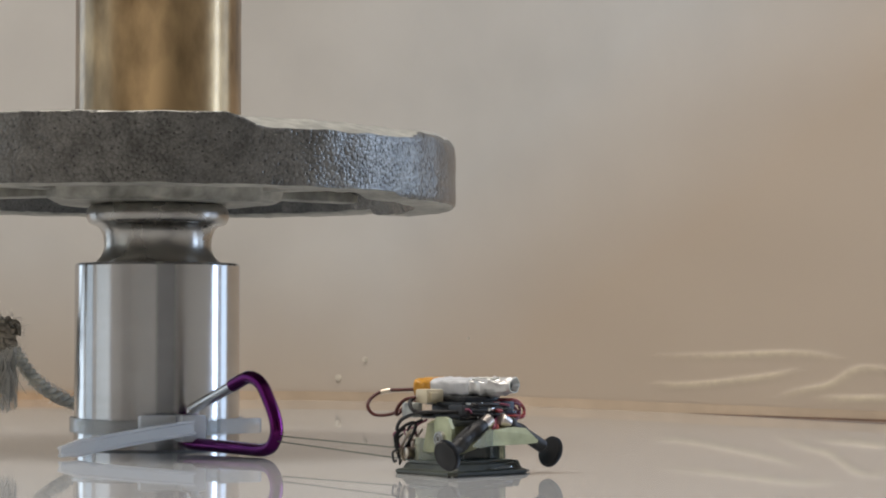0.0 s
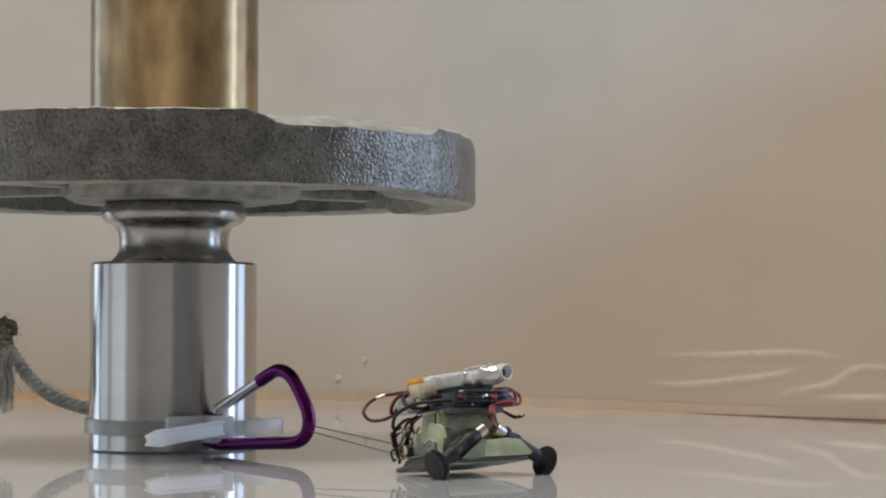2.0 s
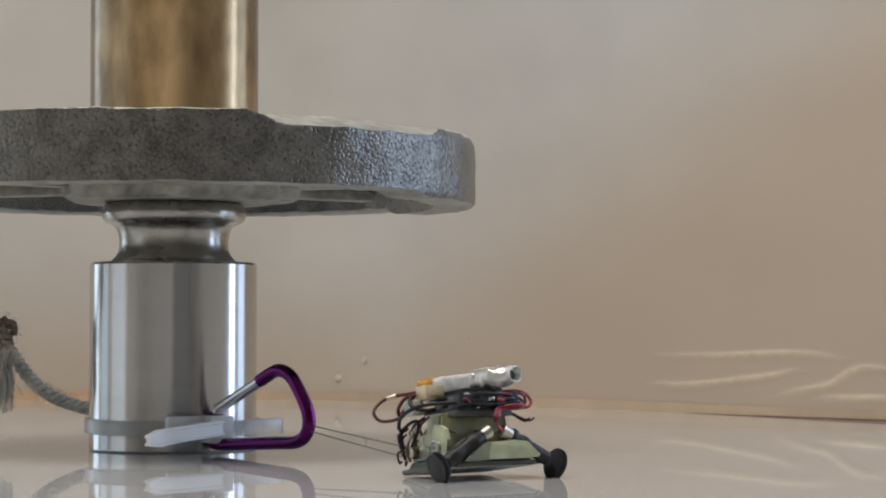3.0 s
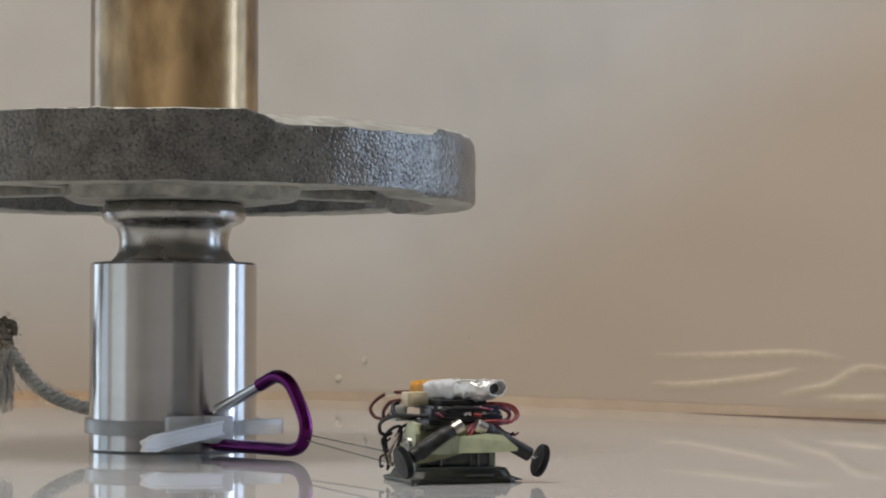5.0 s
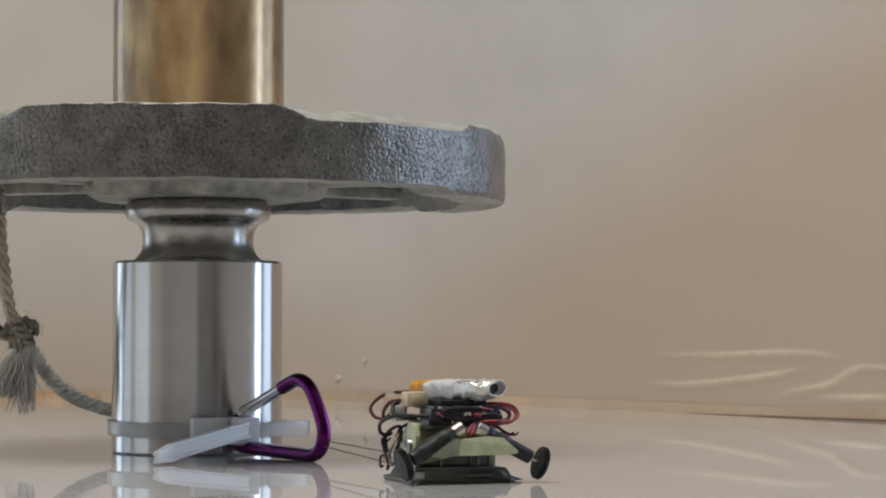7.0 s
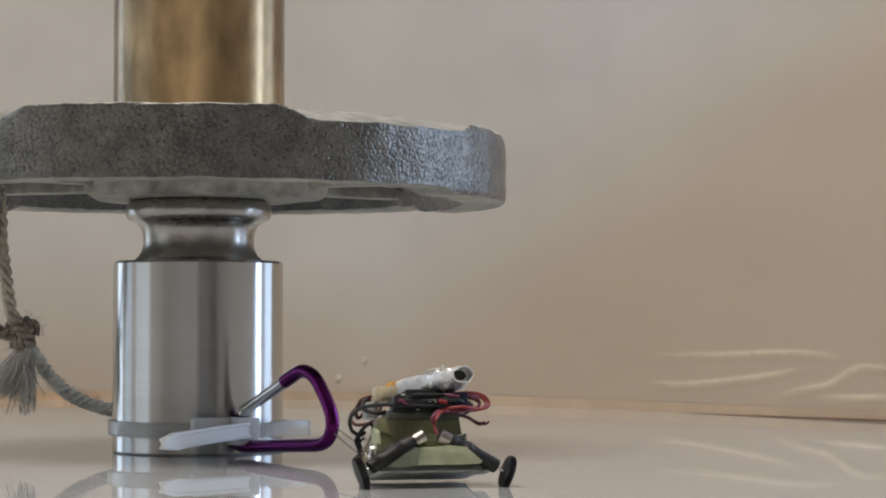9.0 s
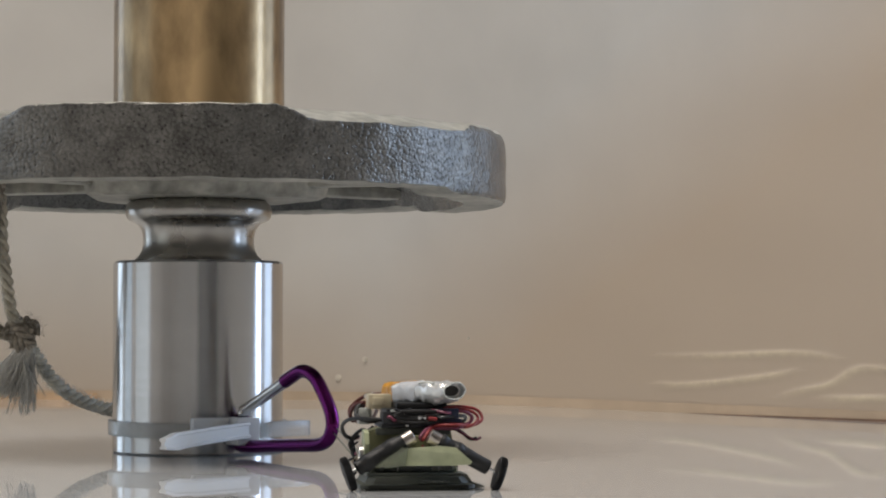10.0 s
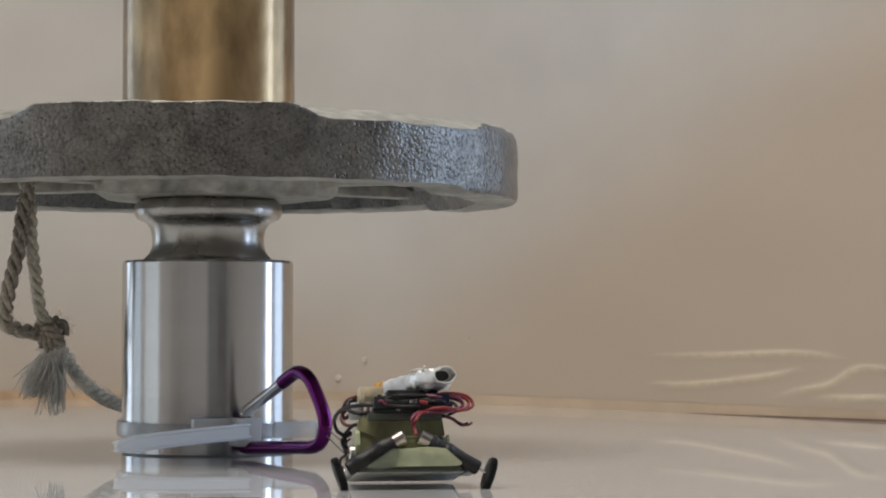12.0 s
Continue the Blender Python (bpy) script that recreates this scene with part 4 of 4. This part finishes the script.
    part("film_flap", prism([(-8.8, 4.9), (-6.0, 4.6), (-2.2, 5.0), (-1.6, 8.7), (-2.8, 8.9), (-5.4, 7.2)], -23.7, -23.4, 0.5), M_FILM, drive, "cloudy clear film flap", False)
    part("carrier", prism([(-9.5, 5.8), (-4, 5.6), (2, 5.8), (8, 6.0), (13.4, 6.6), (12.6, 8.0), (9.4, 9.4), (5.5, 10.2), (2.2, 10.6), (-0.6, 10.4), (-4.2, 9.4), (-8.2, 7.4)], -19.4, -18.8, 0.4), M_OLIVE, drive, "olive carrier strip behind the motors", False)
    part("carrier_link", box_mm(-0.6, 4.2, -23.0, -19.2, 8.2, 8.7, 0.1), M_PALEGREEN, drive, "", False)
    side = part("side_bracket", bracket, M_PALEGREEN, drive, "pale green side bracket", False)
    part("shaft_nut", revolve([(0, 0.3), (0.5, 0.3), (0.6, 0.9), (0.9, 0.9), (1.0, 0.4), (1.25, 0.4), (1.35, 0.9), (1.65, 0.8), (1.8, 0), (0, 0)], 24, None, Matrix.Scale(mm, 4) @ pose(-10.4, -14.8, 7.4, 0, -90, 0)), M_KNOB, drive, "ribbed metal shaft nut")
    part("drive_arm", box_mm(-0.5, 3.5, -19.0, -14.0, 10.6, 11.3, 0.15), M_OLIVE, drive)
    wheels = []
    for sgn, cx in ((-1, 1.2), (1, 1.8)):
        a = mv(cx + sgn * 1.9, -21.0, 11.0)
        b = mv(cx + sgn * (13.6 if sgn < 0 else 14.2), -21.2, 4.3)
        d = (b - a).normalized()
        cyl = cylinder(a + d * 1.6 * mm, b, 1.62 * mm, 20, None, 0.3 * mm)
        motor = part("motor", cyl, M_BLACK, drive, "motor in black heat-shrink sleeve")
        part("motor_cap", cylinder(a - d * 0.6 * mm, a + d * 2.4 * mm, 1.58 * mm, 20, None, 0.15 * mm), M_CAN, drive, "bright metal motor can end")
        part("axle", cylinder(b, b + d * 2.6 * mm, 0.35 * mm, 10), M_SILVER, drive)
        # lumpy wraps of tape over the sleeve
        bm = bmesh.new()
        side_v = d.cross(Vector((0, 1, 0))).normalized()
        deep = d.cross(side_v).normalized()
        long, rings = (b - a).length, []
        reach = 0.92 if sgn < 0 else 0.60
        for i in range(25):
            t = i / 24
            p = a + d * (2.0 * mm + (long * reach - 2.0 * mm) * t)
            ring = []
            for k in range(20):
                q = 2 * math.pi * k / 20
                rr = 1.78 + 0.22 * math.sin(t * 11 + sgn) + 0.35 * noise.noise((math.cos(q) * 1.3 + sgn * 5, math.sin(q) * 1.3, t * 4.5)) + 0.14 * noise.noise((math.cos(q) * 4, math.sin(q) * 4 + sgn, t * 15))
                rr *= 0.93 + 0.07 * min(1, t * 8, (1 - t) * 8)
                ring.append(bm.verts.new(p + (side_v * math.cos(q) + deep * math.sin(q)) * rr * mm))
            rings.append(ring)
        for u, v in zip(rings, rings[1:]):
            for k in range(20):
                bm.faces.new((u[k], u[(k + 1) % 20], v[(k + 1) % 20], v[k]))
        bm.faces.new(rings[0])
        bm.faces.new(rings[-1][::-1])
        part("tape_wrap", bm, M_BLACK, drive, "lumpy black tape round the motor")
        part("sleeve", tube([a + d * 3.5 * mm + mv(0, 0.9, 0.8), a + d * 7 * mm + mv(0, 1.2, 1.2), b - d * 2 * mm + mv(0, 1.0, 0.9)], 0.85 * mm, 8, 4), M_BLACK, drive)
        hub = b + d * (2.0 if sgn < 0 else 2.6) * mm
        axis = Vector((d.x, d.y, d.z * 0.6)).normalized()
        w = part("wheel", gear_wheel(3.75 * mm, 2.0 * mm), M_RUBBER, drive, "black toothed rubber wheel")
        wheels.append((w, Matrix.Translation(hub) @ axis.to_track_quat("Z", "Y").to_matrix().to_4x4()))
    return thing, drive, wheels


def tether():
    """Two threads between hook and winch, in short overlapping lengths that slide along one another as the winch reels in."""
    thing = empty("tether_thread")
    tagged(thing, "two thin grey-green threads from the hook to the robot", "thread")
    out = []
    for line in range(2):
        for i in range(6):
            out.append(part("thread", cylinder((0, 0, 0), (0, 0, 0.0130), 0.00016, 8), M_THREAD, thing))
    return thing, out


setting()
backdrop()
sideboard()
curtain()
STEEL, BRASS, PLATE, ROPE = steel_weight(), brass_weight(), weight_plate(), hanging_rope()
TIE, TAIL = cable_tie()
HOOK = snap_hook()
ROBOT, DRIVE, WHEELS = robot()
THREAD, STRANDS = tether()


# ---- movement ----
def curve(rows):
    ts = [r[0] for r in rows]
    return lambda t: [float(np.interp(t, ts, [r[i] for r in rows])) for i in range(1, len(rows[0]))]


LOAD = curve([(0, 0), (1.25, 0.326), (5.1, 0.326), (5.5, 0.42), (6, 0.547), (6.5, 0.695), (7.05, 0.815), (10.7, 0.815), (11, 0.875), (11.5, 0.95), (11.75, 1), (12, 1)])
TIE_TURN = curve([(0, 26.5), (0.5, 29.5), (1, 32), (1.4, 32.5), (10.3, 32), (10.7, 30.5), (11, 28), (11.5, 27), (12, 27)])
# yaw and droop of the tie's free end
TAIL_TURN = curve([(0, -45.5, 7.0), (0.6, -26.5, 7.0), (1, -21.4, 7.0), (1.2, -19.6, 6.0), (1.4, -19, 2.0), (4.8, -19.1, 2.2), (5, -20.7, 4.0), (5.2, -23.8, 7.0), (5.5, -27.3, 7.0), (6, -27.9, 7.0),
                   (6.5, -28, 7.0), (7, -25.9, 7.0), (7.2, -23.7, 2.5), (10.2, -23.2, 2.5), (10.5, -29, 6.0), (10.6, -30.6, 7.0), (10.9, -39.4, 8.0), (11.5, -47.9, 8.5), (11.7, -48.5, 8.0), (11.85, -45, 4.0), (12, -43.7, 3.5)])
# yaw and dip of the hook
HOOK_TURN = curve([(0, 41.4, 2.8), (0.2, 42.5, 2.8), (0.6, 42.9, 2.8), (1, 43.8, 2.8), (1.2, 43.8, 2.3), (1.4, 43.2, -1.1), (4.8, 43.4, -1.1), (5, 41.8, 2.1), (5.2, 38.3, 3.0), (5.5, 36.5, 3.3),
                   (6, 36.6, 3.3), (6.5, 35.9, 3.3), (7, 36.9, 3.3), (7.2, 40.4, -1.1), (10.2, 40.6, -1.1), (10.5, 35.1, 2.8), (10.6, 32.9, 3.3), (10.9, 29.7, 3.8), (11.5, 29.3, 3.8), (11.7, 28.6, 3.6), (11.85, 33, -0.1), (12, 35.8, -0.8)])
# robot: rear edge x, y, heading, lift of its front
BODY = curve([(0, -0.0016, 0.5280, 40, 0), (1.2, -0.0016, 0.5280, 40, 0), (1.35, -0.0010, 0.5261, 39.8, 9), (1.5, -0.0015, 0.5256, 39.5, 9), (2, -0.0011, 0.5206, 38, 9), (2.5, 0.0007, 0.5155, 36, 9),
              (3, 0.0009, 0.5120, 33.5, 8), (3.2, 0.0006, 0.5111, 32, 8), (4.3, -0.0024, 0.5033, 21, 8.3), (4.6, -0.0025, 0.5040, 20, 0), (7, -0.0025, 0.5040, 20, 0), (7.15, -0.0044, 0.5033, 18, 9),
              (7.4, -0.0051, 0.5023, 17.5, 9), (8.8, -0.0068, 0.4921, 14, 9), (9, -0.0076, 0.4902, 12.5, 9), (9.5, -0.0095, 0.4872, 9.5, 9), (9.72, -0.0098, 0.4857, 9, 9),
              (9.82, -0.0090, 0.4855, 8, 0), (11.7, -0.0090, 0.4855, 8, 0), (11.85, -0.0106, 0.4862, 8, 9), (12, -0.0106, 0.4862, 8, 9)])
# angle of the wheel drive above the table
LEGS = curve([(0, 5.5), (0.25, 5.5), (0.35, 0.5), (0.5, 0.5), (0.65, 5.5), (1.1, 5.5), (1.2, 1.5), (1.35, 0), (4.8, 0), (4.9, 4), (5.1, 6), (5.3, 5), (5.5, 0.3), (5.7, 5), (6.0, 6.5), (6.3, 5),
              (6.5, 3), (6.7, 5.5), (6.9, 6), (7.0, 3.5), (7.15, 0), (9.8, 0.2), (10.0, 1), (10.2, 6), (10.5, 5.5), (11, 6), (11.3, 5.5), (11.5, 0.4), (11.7, 1), (11.85, 0), (12, 0)])


def load_at(t):
    s, = LOAD(t)
    return -0.0836 + 0.0173 * s, 0.638 - 0.0235 * s


# sway of the hanging rope, in metres to the side
SWAY = curve([(0, -0.0012), (0.3, -0.0016), (0.6, -0.003), (0.9, -0.0052), (1.3, -0.0064), (5.1, -0.0064), (7.1, -0.0062), (10.7, -0.0060), (11.2, -0.0034), (11.6, -0.0014), (12, 0)])


def tie_at(t):
    x, y = load_at(t)
    return pose(x, y, 0, 0, 0, TIE_TURN(t)[0])


def hook_at(t):
    p = tie_at(t) @ Vector((0, -0.0265, 0.0075))
    yaw, dip = HOOK_TURN(t)
    return pose(p.x, p.y, p.z, 0, 0, yaw) @ pose(0, 0, 0, dip)


def robot_at(t):
    x, y, yaw, lift = BODY(t)
    return pose(x, y, 0.0008 * lift / 9, 0, 0, yaw) @ pose(0, 0, 0, -lift)


def times(step=0.1):
    return [round(i * step, 4) for i in range(int(round(12 / step)) + 1)]


def motions():
    every = times()
    for ob, z in ((STEEL, 0.0), (PLATE, 0.0711), (BRASS, 0.0902)):
        walk(ob, [(t, pose(*load_at(t), z)) for t in every])
    walk(ROPE, [(t, pose(load_at(t)[0] + SWAY(t)[0], load_at(t)[1], 0)) for t in every])
    walk(TIE, [(t, tie_at(t)) for t in every])
    walk(TAIL, [(t, pose(0, -0.0312, 0.0072, TAIL_TURN(t)[1], 0, TAIL_TURN(t)[0] - TIE_TURN(t)[0])) for t in every])
    walk(HOOK, [(t, hook_at(t)) for t in every])
    walk(ROBOT, [(t, robot_at(t)) for t in every])
    walk(DRIVE, [(t, pose(0, 0, 0, BODY(t)[3]) @ pose(0, 0.0036 * BODY(t)[3] / 9, -0.0008 * BODY(t)[3] / 9, -LEGS(t)[0])) for t in every])
    for w, m in WHEELS:
        rows, turned, last = [], 0.0, None
        for t in every:
            x, y, yaw, lift = BODY(t)
            if last is not None and lift > 4:
                turned += math.degrees(math.hypot(x - last[0], y - last[1]) / 0.0033)
            last = (x, y)
            rows.append((t, m @ pose(0, 0, 0, 0, 0, turned)))
        walk(w, rows)
    for i, ob in enumerate(STRANDS):
        line, k = divmod(i, 6)
        rows = []
        for t in every:
            a = hook_at(t) @ Vector((0.0004 - 0.0008 * line, -0.0425, 0.0006 - 0.0014 * line))
            b = robot_at(t) @ Vector((-0.0085, -0.0002, 0.0058 - 0.0026 * line))
            d = b - a
            along = d.normalized()
            start = a + along * (max(d.length - 0.0130, 0) * k / 5)
            rows.append((t, Matrix.Translation(start) @ along.to_track_quat("Z", "Y").to_matrix().to_4x4()))
        walk(ob, rows)


motions()
